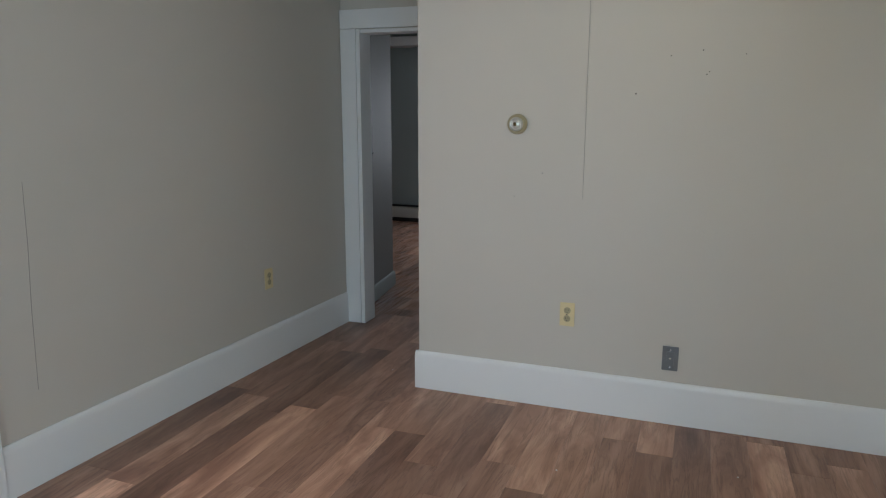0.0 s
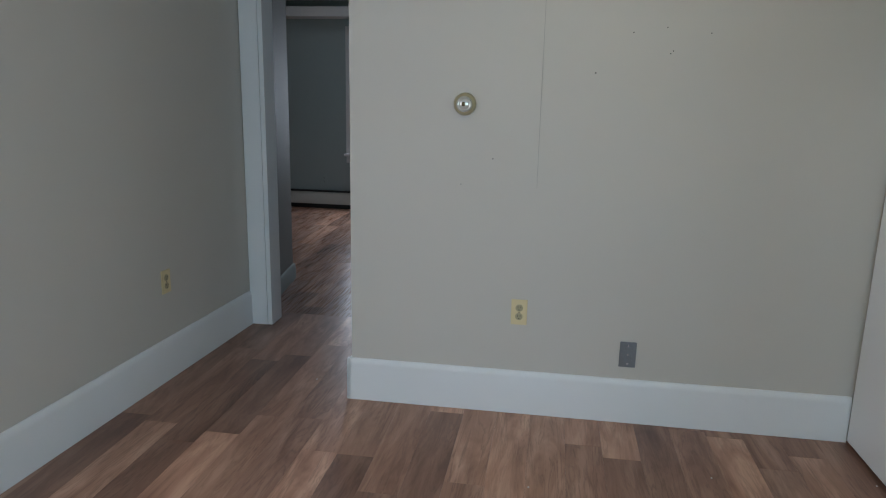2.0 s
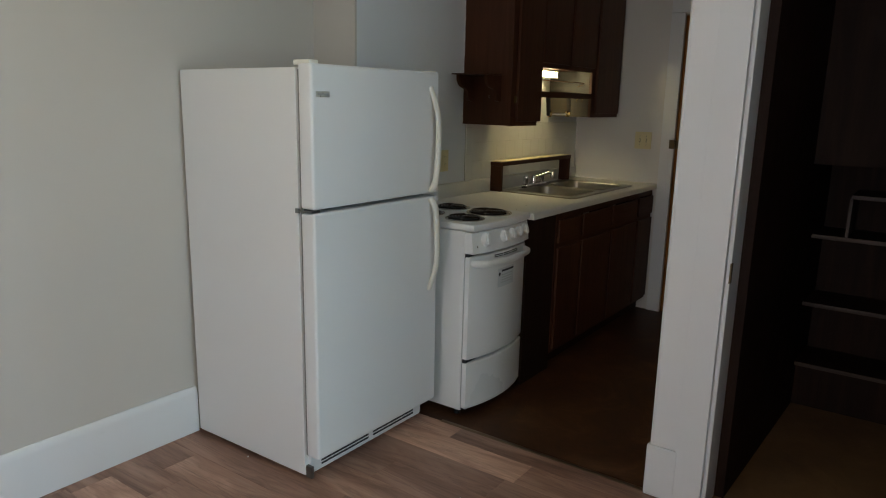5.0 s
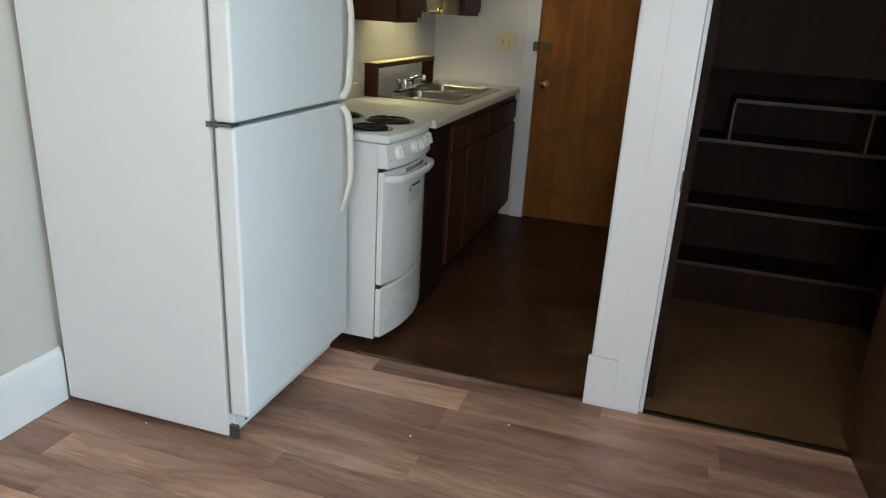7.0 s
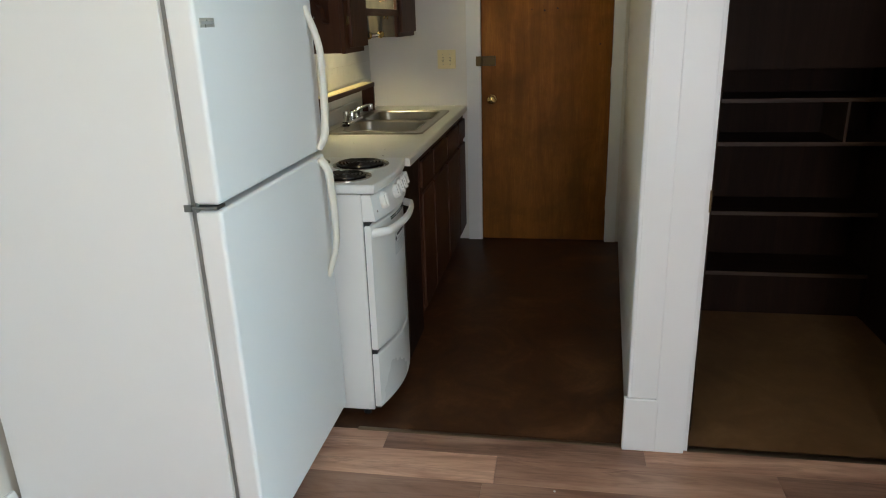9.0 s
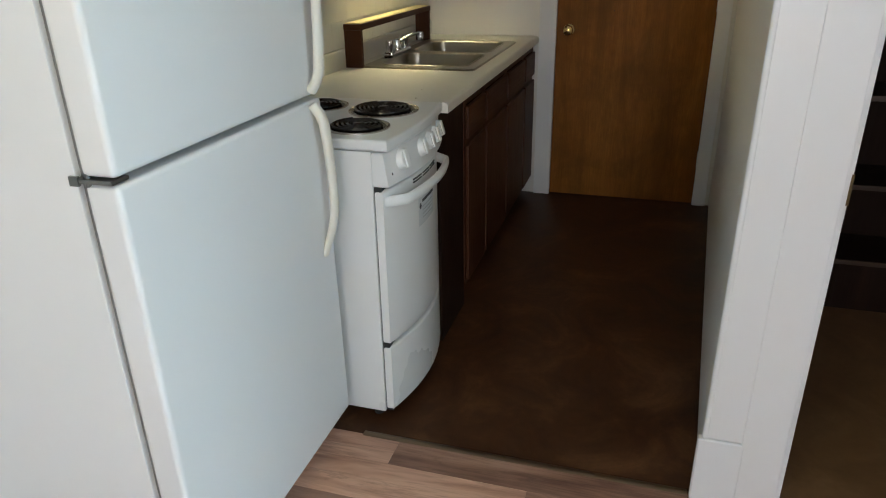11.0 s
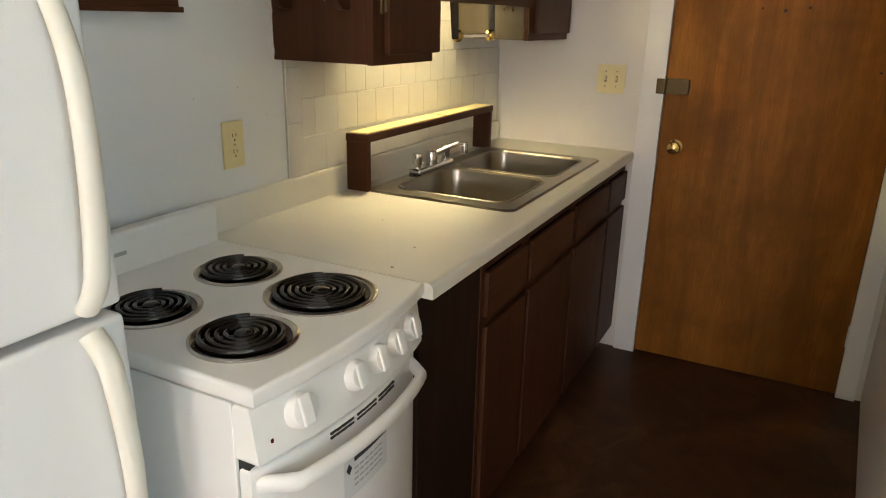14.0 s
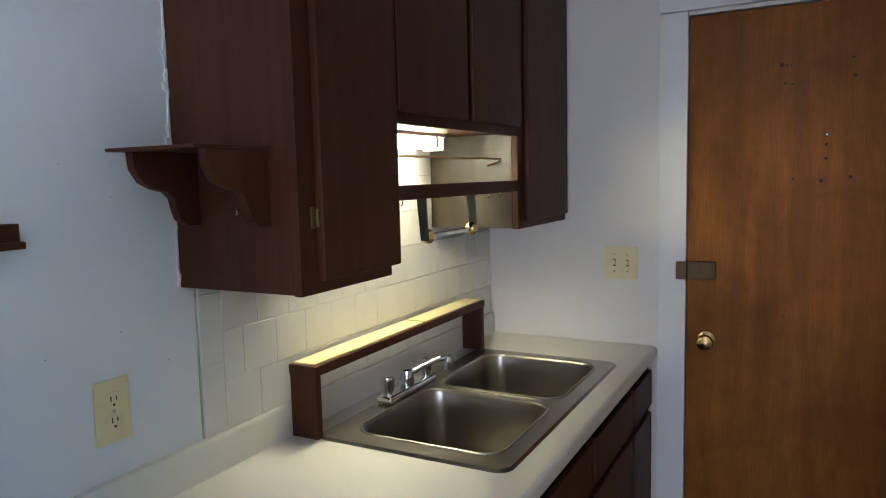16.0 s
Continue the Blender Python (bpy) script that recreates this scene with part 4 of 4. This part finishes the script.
for b in BOWLS:
    bm = bmesh.new()
    rings = []
    for inset, z, r in ((0, 0.9195, 0.062), (0.004, 0.914, 0.062), (0.010, 0.86, 0.06), (0.020, 0.765, 0.058), (0.030, 0.748, 0.055), (0.055, 0.740, 0.045), (0.12, 0.737, 0.02)):
        p = rounded(b[0] + inset, b[1] - inset, b[2] + inset, b[3] - inset, max(r, 0.012), 8)
        rings.append([bm.verts.new((x, y, z)) for x, y in p])
    for a, c in zip(rings, rings[1:]):
        for i in range(len(a)):
            j = (i + 1) % len(a)
            bm.faces.new((a[i], a[j], c[j], c[i]))
    bm.faces.new(rings[-1])
    bmesh.ops.recalc_face_normals(bm, faces=bm.faces)
    bmesh.ops.reverse_faces(bm, faces=bm.faces)
    bowl = part("bowl", bm, STEEL, sink)
    lip = [(x, y, 0.9198) for x, y in rounded(b[0] - 0.004, b[1] + 0.004, b[2] - 0.004, b[3] + 0.004, 0.064, 8)]
    part("lip", tube(bmesh.new(), lip + lip[:2], 0.0036, 8, 1.0, (0, 0, 1), False), STEEL, bowl, "rolled bowl edge")
    cx, cy = (b[0] + b[1]) / 2, (b[2] + b[3]) / 2 + 0.03
    part("drain", lathe(bmesh.new(), [(0.042, 0.738), (0.042, 0.741), (0.036, 0.742), (0.03, 0.738), (0, 0.7375)], pose(cx, cy, 0), 24), CHROME, bowl)

fc = thing("faucet", (3.36, 3.40, 0.92), "chrome two-handle kitchen faucet behind the sink", "faucet")
FYC = 3.352
part("base_plate", B(3.125, 3.385, FYC - 0.024, FYC + 0.024, 0.9195, 0.942, 0.010, 3), CHROME, fc)
for x in (3.150, 3.358):
    m = pose(x, FYC, 0)
    hd = part("handle", lathe(bmesh.new(), [(0.014, 0.94), (0.014, 0.952), (0.017, 0.956), (0.0185, 0.984), (0.016, 0.993), (0, 0.995)], m, 14), CHROME, fc)
    part("handle_stem", lathe(bmesh.new(), [(0.012, 0.938), (0.012, 0.957), (0, 0.957)], m, 14), CHROME, hd)
part("spout_hub", lathe(bmesh.new(), [(0.021, 0.94), (0.021, 0.965), (0.017, 0.985), (0, 0.99)], pose(3.252, FYC, 0), 20), CHROME, fc)
sp = part("spout", tube(bmesh.new(), [(3.252, FYC, 0.965), (3.262, FYC - 0.008, 0.976), (3.29, FYC - 0.035, 0.992), (3.32, FYC - 0.065, 1.006), (3.333, FYC - 0.078, 1.008), (3.34, FYC - 0.085, 1.002)], [0.011, 0.0095, 0.0085, 0.0085, 0.009, 0.010], 14), CHROME, fc)
part("aerator", lathe(bmesh.new(), [(0.0125, 0.974), (0.0135, 0.984), (0.0135, 1.004), (0.011, 1.012), (0, 1.013)], pose(3.341, FYC - 0.086, 0), 16), CHROME, sp)

# shelf over the sink
ws = thing("sink_shelf", (3.38, 3.41, 0.914), "dark wooden bridge shelf over the sink with cream insets", "shelf")
WX0, WX1, WY0, WY1 = 2.858, 3.81, 3.362, 3.442
part("board", B(WX0, WX1, WY0, WY1 + 0.001, 1.068, 1.092, 0.002), CABWOODX, ws)
for a, b in ((WX0 + 0.012, 3.385), (3.40, WX1 - 0.012)):
    part("inset", B(a, b, WY0 + 0.010, WY1 - 0.004, 1.091, 1.0955), INSET, ws, "cream laminate inset")
for x in (WX0 + 0.002, WX1 - 0.022):
    part("leg", B(x, x + 0.020, WY0 + 0.003, WY1, 0.9145, 1.068, 0.002), CABWOOD, ws)

# ---- base cabinets ----
CFY = 2.848
BASES = ((2.583, 2.890), (2.892, 3.330), (3.332, 3.780), (3.782, 4.076))
for i, (a, b) in enumerate(BASES):
    cb = thing("base_cabinet", ((a + b) / 2, 3.15, 0), "dark brown wooden base cabinet with a drawer and door", "cabinet", "base cabinets")
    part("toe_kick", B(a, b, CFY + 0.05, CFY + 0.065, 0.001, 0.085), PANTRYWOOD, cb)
    bm = B(a, a + 0.016, CFY + 0.018, KY - 0.004, 0.086, 0.876)
    bx(bm, b - 0.016, b, CFY + 0.018, KY - 0.004, 0.086, 0.876)
    bx(bm, a + 0.016, b - 0.016, CFY + 0.018, KY - 0.004, 0.086, 0.10)
    part("body", bm, CABWOOD, cb)
    bm = B(a, a + 0.03, CFY, CFY + 0.018, 0.086, 0.876, 0.001)
    bx(bm, b - 0.03, b, CFY, CFY + 0.018, 0.086, 0.876, 0.001)
    bx(bm, a + 0.03, b - 0.03, CFY, CFY + 0.018, 0.835, 0.876)
    bx(bm, a + 0.03, b - 0.03, CFY, CFY + 0.018, 0.675, 0.705)
    bx(bm, a + 0.03, b - 0.03, CFY, CFY + 0.018, 0.086, 0.12)
    part("face_frame", bm, CABWOOD, cb)
    part("drawer_front", B(a + 0.014, b - 0.014, CFY - 0.016, CFY - 0.001, 0.708, 0.832, 0.005), CABWOODX, cb)
    part("door", B(a + 0.014, b - 0.014, CFY - 0.016, CFY - 0.001, 0.108, 0.680, 0.005), CABWOOD, cb)
bm = bmesh.new()
prism(bm, [(2.585, 2.91), (2.605, 2.895), (2.63, 2.905), (2.62, 2.935), (2.595, 2.94)], in_z, 0.001, 0.008, 0.003)
single("paper_scrap", bm, PAPER, "pale scrap of paper on the kitchen floor", "scrap")

fp = thing("filler_panel", (2.42, 2.87, 0), "dark panel filling the gap between stove and cabinets", "panel")
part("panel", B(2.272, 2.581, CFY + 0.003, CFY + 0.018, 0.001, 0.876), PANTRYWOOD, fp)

# ---- wall cabinets ----
UY = 3.152
UZ = 2.32
# tall left cabinet
c1 = thing("wall_cabinet", (2.72, 3.3, 1.32), "dark brown wooden wall cabinet with one tall door", "cabinet", "wall cabinets")
part("body", B(2.572, 2.872, UY + 0.02, KY - 0.001, 1.32, UZ, 0.002), CABWOOD, c1)
part("face_frame", B(2.570, 2.874, UY, UY + 0.019, 1.318, UZ, 0.002), CABWOOD, c1)
d1 = part("door", B(2.615, 2.884, UY - 0.020, UY - 0.001, 1.342, UZ - 0.02, 0.006), CABWOOD, c1)
for z in (1.44, 2.15):
    bm = B(2.600, 2.613, UY - 0.006, UY - 0.0005, z, z + 0.04, 0.002)
    lathe(bm, [(0.0035, z + 0.004), (0.0035, z + 0.036), (0, z + 0.036)], pose(2.611, UY - 0.010, 0), 8)
    part("hinge", bm, OLDBRASS, d1)
# short middle cabinet
c2 = thing("wall_cabinet", (3.24, 3.3, 1.64), "short dark brown wall cabinet with two doors above the sink", "cabinet", "wall cabinets")
part("body", B(2.876, 3.612, UY + 0.02, KY - 0.001, 1.655, UZ, 0.002), CABWOOD, c2)
part("face_frame", B(2.876, 3.612, UY, UY + 0.019, 1.647, UZ, 0.002), CABWOOD, c2)
for a, b in ((2.895, 3.238), (3.268, 3.605)):
    part("door", B(a, b, UY - 0.020, UY - 0.001, 1.672, UZ - 0.02, 0.006), CABWOOD, c2)
# right cabinet at the end wall
c3 = thing("wall_cabinet", (3.85, 3.3, 1.34), "dark brown wooden wall cabinet beside the end wall", "cabinet", "wall cabinets")
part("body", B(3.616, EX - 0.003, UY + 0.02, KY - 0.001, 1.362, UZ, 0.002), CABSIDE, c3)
part("face_frame", B(3.614, EX - 0.003, UY, UY + 0.019, 1.360, UZ, 0.002), CABWOOD, c3)
part("door", B(3.66, EX - 0.03, UY - 0.020, UY - 0.001, 1.385, UZ - 0.02, 0.006), CABWOOD, c3)
# spice shelf between them
ss = thing("spice_shelf", (3.24, 3.25, 1.49), "dark brown shelf with a wire guard under the short cabinet", "shelf")
part("board", B(2.874, 3.613, UY + 0.002, 3.285, 1.492, 1.507), CABWOODX, ss)
part("front_edge", B(2.874, 3.613, UY - 0.002, UY + 0.0015, 1.478, 1.512, 0.001), CABWOODX, ss)
part("guard_wire", tube(bmesh.new(), [(2.874, UY + 0.03, 1.578), (3.40, UY + 0.03, 1.578), (3.55, UY + 0.03, 1.578), (3.585, UY + 0.05, 1.570), (3.614, UY + 0.10, 1.560)], 0.003, 8), COPPER, ss, "thin brass guard wire")
for x in (3.0, 3.50, 3.58):
    pts = [(x, UY + 0.05, 1.492), (x, UY + 0.05, 1.480)] + [(x + 0.009 * math.sin(a), UY + 0.05, 1.471 + 0.009 * math.cos(a)) for a in (0.5, 1.3, 2.1, 2.9, 3.7, 4.5)]
    part("cup_hook", tube(bmesh.new(), pts, 0.0014, 6), BRASS, ss)
tl = thing("under_cabinet_light", (3.0, 3.3, 1.62), "lit white fluorescent tube lamp under the short cabinet", "lamp")
part("housing", B(2.98, 3.46, 3.32, 3.40, 1.644, 1.6545, 0.003), ENAMEL, tl)
part("tube", B(2.985, 3.45, 3.33, 3.388, 1.612, 1.6435, 0.014, 5), TUBE, tl)
# made-up opaque cap that keeps the tube's light off the right cabinet
part("end_cap", B(3.4515, 3.460, 3.324, 3.394, 1.606, 1.6438, 0.003, 3), ENAMEL, tl)
part("switch", B(3.40, 3.415, 3.318, 3.332, 1.612, 1.644, 0.002), ALMOND, tl)
tb = thing("towel_holder", (3.13, 3.2, 1.4), "paper towel holder with black arms and brass knobs", "towel holder")
for x in (3.09, 3.37):
    a = part("arm", prism(bmesh.new(), [(3.185, 1.490), (3.21, 1.490), (3.20, 1.372), (3.18, 1.372)], in_x, x - 0.004, x + 0.004, 0.001), BLACK, tb)
    part("knob", lathe(bmesh.new(), [(0.006, -0.002), (0.016, 0.004), (0.019, 0.012), (0.012, 0.02), (0, 0.022)], pose(x + (0.004 if x < 3.2 else -0.004), 3.19, 1.382, 0, 90 if x < 3.2 else -90, 0), 16), BRASS, a, "brass knob")
part("rod", tube(bmesh.new(), [(3.1, 3.19, 1.382), (3.36, 3.19, 1.382)], 0.006, 10), CHROME, tb)

# small bracket shelf on the cabinet side
bs = thing("bracket_shelf", (2.49, 3.3, 1.45), "small dark wooden shelf on two scrolled brackets", "shelf")
part("board", B(2.395, 2.571, 3.212, 3.425, 1.585, 1.591, 0.001), CABWOODX, bs)
scroll = [(0.0, 0.0), (-0.145, 0.0), (-0.142, -0.03), (-0.125, -0.055), (-0.10, -0.067), (-0.075, -0.072), (-0.060, -0.085), (-0.055, -0.105), (-0.048, -0.125), (-0.03, -0.137), (0, -0.139)]
for y in (3.217, 3.395):
    part("bracket", prism(bmesh.new(), [(2.571 + u, 1.585 + v) for u, v in scroll], in_y, y, y + 0.02, 0.002), CABWOOD, bs)
part("cup_hook", tube(bmesh.new(), [(2.572, 3.28, 1.482), (2.560, 3.28, 1.482), (2.552, 3.28, 1.476), (2.552, 3.28, 1.468), (2.560, 3.28, 1.464)], 0.002, 8), CHROME, bs)
rng = random.Random(8)
cp = [(2.568 + rng.uniform(-0.003, 0.003), KY - 0.002, 1.322 + k * 0.02) for k in range(50)]
single("caulk_line", tube(bmesh.new(), cp, [rng.uniform(0.001, 0.0035) for k in range(50)], 6), TRIM, "ragged white caulk along the cabinet edge", "caulk", kind="structure")
bm = bmesh.new()
for k in range(6):
    x, z = rng.uniform(2.28, 2.54), rng.uniform(1.18, 1.62)
    lathe(bm, [(rng.uniform(0.0010, 0.0018), 0), (0.001, 0.0008), (0, 0.0009)], y_face(x, KY - 0.0005, z), 7)
single("wall_specks", bm, SEAM, "small dirt specks on the kitchen wall", "specks", kind="stuff")
bm = bmesh.new()
for k in range(34):
    z = rng.uniform(1.34, 1.95) if k < 24 else rng.uniform(1.56, 1.62)
    w = rng.uniform(0.004, 0.013)
    prism(bm, [(2.568 - w, z), (2.566 - w * 0.4, z - rng.uniform(0.004, 0.012)), (2.5695, z - 0.004), (2.5695, z + rng.uniform(0.004, 0.014))], in_y, KY - rng.uniform(0.003, 0.006), KY - 0.0005)
single("peeled_paint", bm, TRIM, "flaking white paint along the cabinet edge", "paint flakes", kind="stuff")
rail = thing("hook_rail", (2.15, 3.45, 1.43), "dark wooden rail on the wall behind the stove", "rail")
part("board", B(1.99, 2.25, KY - 0.02, KY - 0.001, 1.432, 1.472, 0.003), CABWOODX, rail)
part("lip", B(1.99, 2.25, KY - 0.034, KY - 0.02, 1.432, 1.444, 0.002), CABWOODX, rail)

# ---- kitchen door ----
kd = thing("door_1", (EX + 0.02, 2.3, 0), "closed brown veneered flush door with old screw holes", "door", kind="structure")
DX = EX + 0.004
part("leaf", B(DX, DX + 0.038, 1.905, 2.7215, 0.006, 2.035, 0.002), DOORWOOD, kd)
bm = bmesh.new()
lathe(bm, [(0.030, 0), (0.030, 0.004), (0.022, 0.008), (0.012, 0.012), (0.012, 0.024), (0.024, 0.032), (0.028, 0.044), (0.024, 0.055), (0.012, 0.060), (0, 0.061)], pose(DX, 2.655, 0.95, 0, -90, 0), 28)
part("knob", bm, BRASS, kd, "round polished brass knob")
la = part("night_latch", B(DX - 0.030, DX - 0.0005, 2.628, 2.716, 1.162, 1.222, 0.004), OLDBRASS, kd, "tarnished brass night latch")
part("latch_bolt", B(DX - 0.040, DX - 0.0275, 2.7165, 2.752, 1.162, 1.222, 0.003), OLDBRASS, la)
part("latch_frame", B(DX - 0.033, DX - 0.0305, 2.638, 2.706, 1.173, 1.211, 0.001), OLDBRASS, la)
peep = part("peephole", lathe(bmesh.new(), [(0.0075, 0), (0.0075, 0.003), (0.005, 0.004)], pose(DX, 2.312, 1.63, 0, -90, 0), 16), OLDBRASS, kd)
part("peephole_lens", lathe(bmesh.new(), [(0.005, 0.0035), (0.003, 0.005), (0, 0.0055)], pose(DX, 2.312, 1.63, 0, -90, 0), 14), CHROME, peep)
rng = random.Random(3)
for y, z, r in ((2.442, 1.853, 0.009), (2.428, 1.851, 0.004), (2.415, 1.849, 0.003), (2.432, 1.795, 0.006), (2.41, 1.792, 0.004), (2.247, 1.859, 0.005), (2.242, 1.804, 0.007), (2.313, 1.60, 0.006), (2.313, 1.557, 0.006), (2.324, 1.487, 0.008),
                (2.403, 1.494, 0.005), (2.245, 1.498, 0.007), (2.42, 1.05, 0.003), (2.37, 1.05, 0.003), (1.98, 1.28, 0.006)):
    part("screw_hole", lathe(bmesh.new(), [(r * 0.8, -0.0005), (r * 0.8, 0.0005), (0, 0.0006)], pose(DX, y, z, 0, -90, 0), 10), STAIN, kd)
for z in (0.22, 1.05, 1.82):
    part("hinge", B(DX - 0.006, DX + 0.004, 1.900, 1.908, z, z + 0.09, 0.001), TRIM, kd)

# ---- pantry ----
pd = thing("door_2", (1.69, 1.01, 0), "dark brown pantry door standing open", "door", kind="structure")
bm = bmesh.new()
prism(bm, [(1.654, 1.052), (0.955, 1.026), (0.956, 0.988), (1.654, 1.014)], in_z, 0.012, 2.02, 0.002)
part("leaf", bm, DARKDOOR, pd)
bm = bmesh.new()
lathe(bm, [(0.028, 0), (0.028, 0.004), (0.012, 0.012), (0.012, 0.024), (0.026, 0.036), (0.024, 0.052), (0, 0.058)], pose(1.03, 1.0285, 0.92, -90, 0, 0), 20)
part("knob", bm, BRASS, pd)
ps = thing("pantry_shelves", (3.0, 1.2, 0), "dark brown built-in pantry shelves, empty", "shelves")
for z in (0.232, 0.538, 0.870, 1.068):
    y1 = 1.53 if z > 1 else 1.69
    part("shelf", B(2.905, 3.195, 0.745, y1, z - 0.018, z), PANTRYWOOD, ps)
    # paler strip paints the highlight along the shelf's front edge
    part("shelf_edge", B(2.893, 2.904, 0.745, y1, z - 0.018, z + 0.001, 0.002), SHELFEDGE, ps, "front edge with its highlight put into paler wood")
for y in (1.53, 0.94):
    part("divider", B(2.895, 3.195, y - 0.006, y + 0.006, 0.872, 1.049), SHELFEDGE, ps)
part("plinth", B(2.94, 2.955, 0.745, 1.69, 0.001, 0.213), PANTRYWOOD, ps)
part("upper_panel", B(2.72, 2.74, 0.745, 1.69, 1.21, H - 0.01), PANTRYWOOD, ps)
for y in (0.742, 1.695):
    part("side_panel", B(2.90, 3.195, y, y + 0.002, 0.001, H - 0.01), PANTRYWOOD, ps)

# ---- tiles ----
T = 0.108
tile_back = single("tile_bed", B(2.604, EX - 0.002, KY - 0.004, KY - 0.0005, 0.994, 1.3185), GROUT, "white glazed wall tiles laid in half bond", "tiles", kind="structure")
bed2 = single("tile_bed", B(2.876, 3.612, KY - 0.004, KY - 0.0005, 1.3185, 1.634), GROUT, "white glazed wall tiles laid in half bond", "tiles", kind="structure")
TILES = {}


def tile_mesh(w, h):
    k = (round(w, 3), round(h, 3))
    if k not in TILES:
        TILES[k] = mesh_of("tile", bx(bmesh.new(), -w / 2, w / 2, -0.005, 0, -h / 2, h / 2, 0.0007, 1), TILE)
    return TILES[k]


def tile(x0, x1, z0, z1, parent):
    x0, x1, z0, z1 = x0 + 0.0003, x1 - 0.0003, z0 + 0.0007, z1 - 0.0007
    if x1 - x0 < 0.012 or z1 - z0 < 0.012:
        return
    ob = new("tile", tile_mesh(x1 - x0, z1 - z0))
    ob.parent = parent
    ob.location = ((x0 + x1) / 2, KY - 0.0042, (z0 + z1) / 2)
    ob.rotation_euler = (random.uniform(-0.0015, 0.0015), 0, random.uniform(-0.0015, 0.0015))


for z0, z1 in ((0.994, 1.146), (1.146, 1.298), (1.298, 1.3185)):
    tile(2.606, 2.668, z0, z1, tile_back)
for i in range(3):
    z0, z1 = 0.994 + i * T, min(0.994 + (i + 1) * T, 1.3185)
    x = 2.668 + (0.06 if i == 1 else T)
    a = 2.668
    while a < EX - 0.01:
        tile(a, min(x, EX - 0.004), z0, z1, tile_back)
        a, x = x, x + T
for i in range(3):
    z0, z1 = 1.3185 + i * T, min(1.3185 + (i + 1) * T, 1.634)
    a, x = 2.878, 2.878 + (0.055 if i % 2 else T)
    while a < 3.60:
        tile(a, min(x, 3.610), z0, z1, bed2)
        a, x = x, x + T

bm = bmesh.new()
rng = random.Random(5)
for x, y in ((0.92, 3.36), (1.2, 2.5), (-0.4, 3.1), (0.3, 3.3), (-1.5, 3.9), (1.4, 2.2)):
    lathe(bm, [(0.004, 0.0002), (0.003, 0.003), (0, 0.004)], pose(x, y, 0), 6)
single("floor_crumbs", bm, PAPER, "tiny pale crumbs on the plank floor", "crumbs", kind="stuff")

# ---- floor planks ----
PW, PL = 0.1525, 0.914
PMESH = mesh_of("plank", bx(bmesh.new(), -PW / 2 + 0.0002, PW / 2 - 0.0002, -PL / 2 + 0.0002, PL / 2 - 0.0002, -0.004, 0, 0.0005, 1), PLANK)
rng = random.Random(21)
ENDS = {0: 2.90, 3: 3.38, 9: 2.85, 10: 2.435, 11: 1.95, 12: 2.435, 13: 1.485, 14: 2.81, -8: 3.28}
x = 0.045 - 4 * PW - 12 * PW
k = -16
while x < KX - 0.01:
    first = ENDS.get(k + 4, None)
    off = rng.uniform(0, PL)
    y = -1.9 + (((first if first is not None else off) + 1.9) % PL) - PL
    while y < 4.9:
        a, b = max(y, -1.8), min(y + PL, 4.9)
        xa, xb = max(x, -2.62), min(x + PW, KX - 0.001)
        if b - a > 0.02 and xb - xa > 0.01:
            ob = new("plank", PMESH)
            ob.parent = floor
            ob.location = ((xa + xb) / 2, (a + b) / 2, 0)
            ob.scale = ((xb - xa) / PW, (b - a) / PL, 1)
        y += PL
    x += PW
    k += 1
bm = bmesh.new()
x = -5.5
while x < 0.9:
    y = 4.9 - rng.uniform(0, PL)
    while y < 9.0:
        a, b = max(y, 4.9), min(y + PL, 8.99)
        if b - a > 0.02:
            bx(bm, x + 0.0006, x + PW - 0.0006, a + 0.0006, b - 0.0006, -0.004, 0)
        y += PL
    x += PW
far_planks = part("planks", bm, PLANKFAR, floor_far)
tagged(far_planks, kind="stuff")
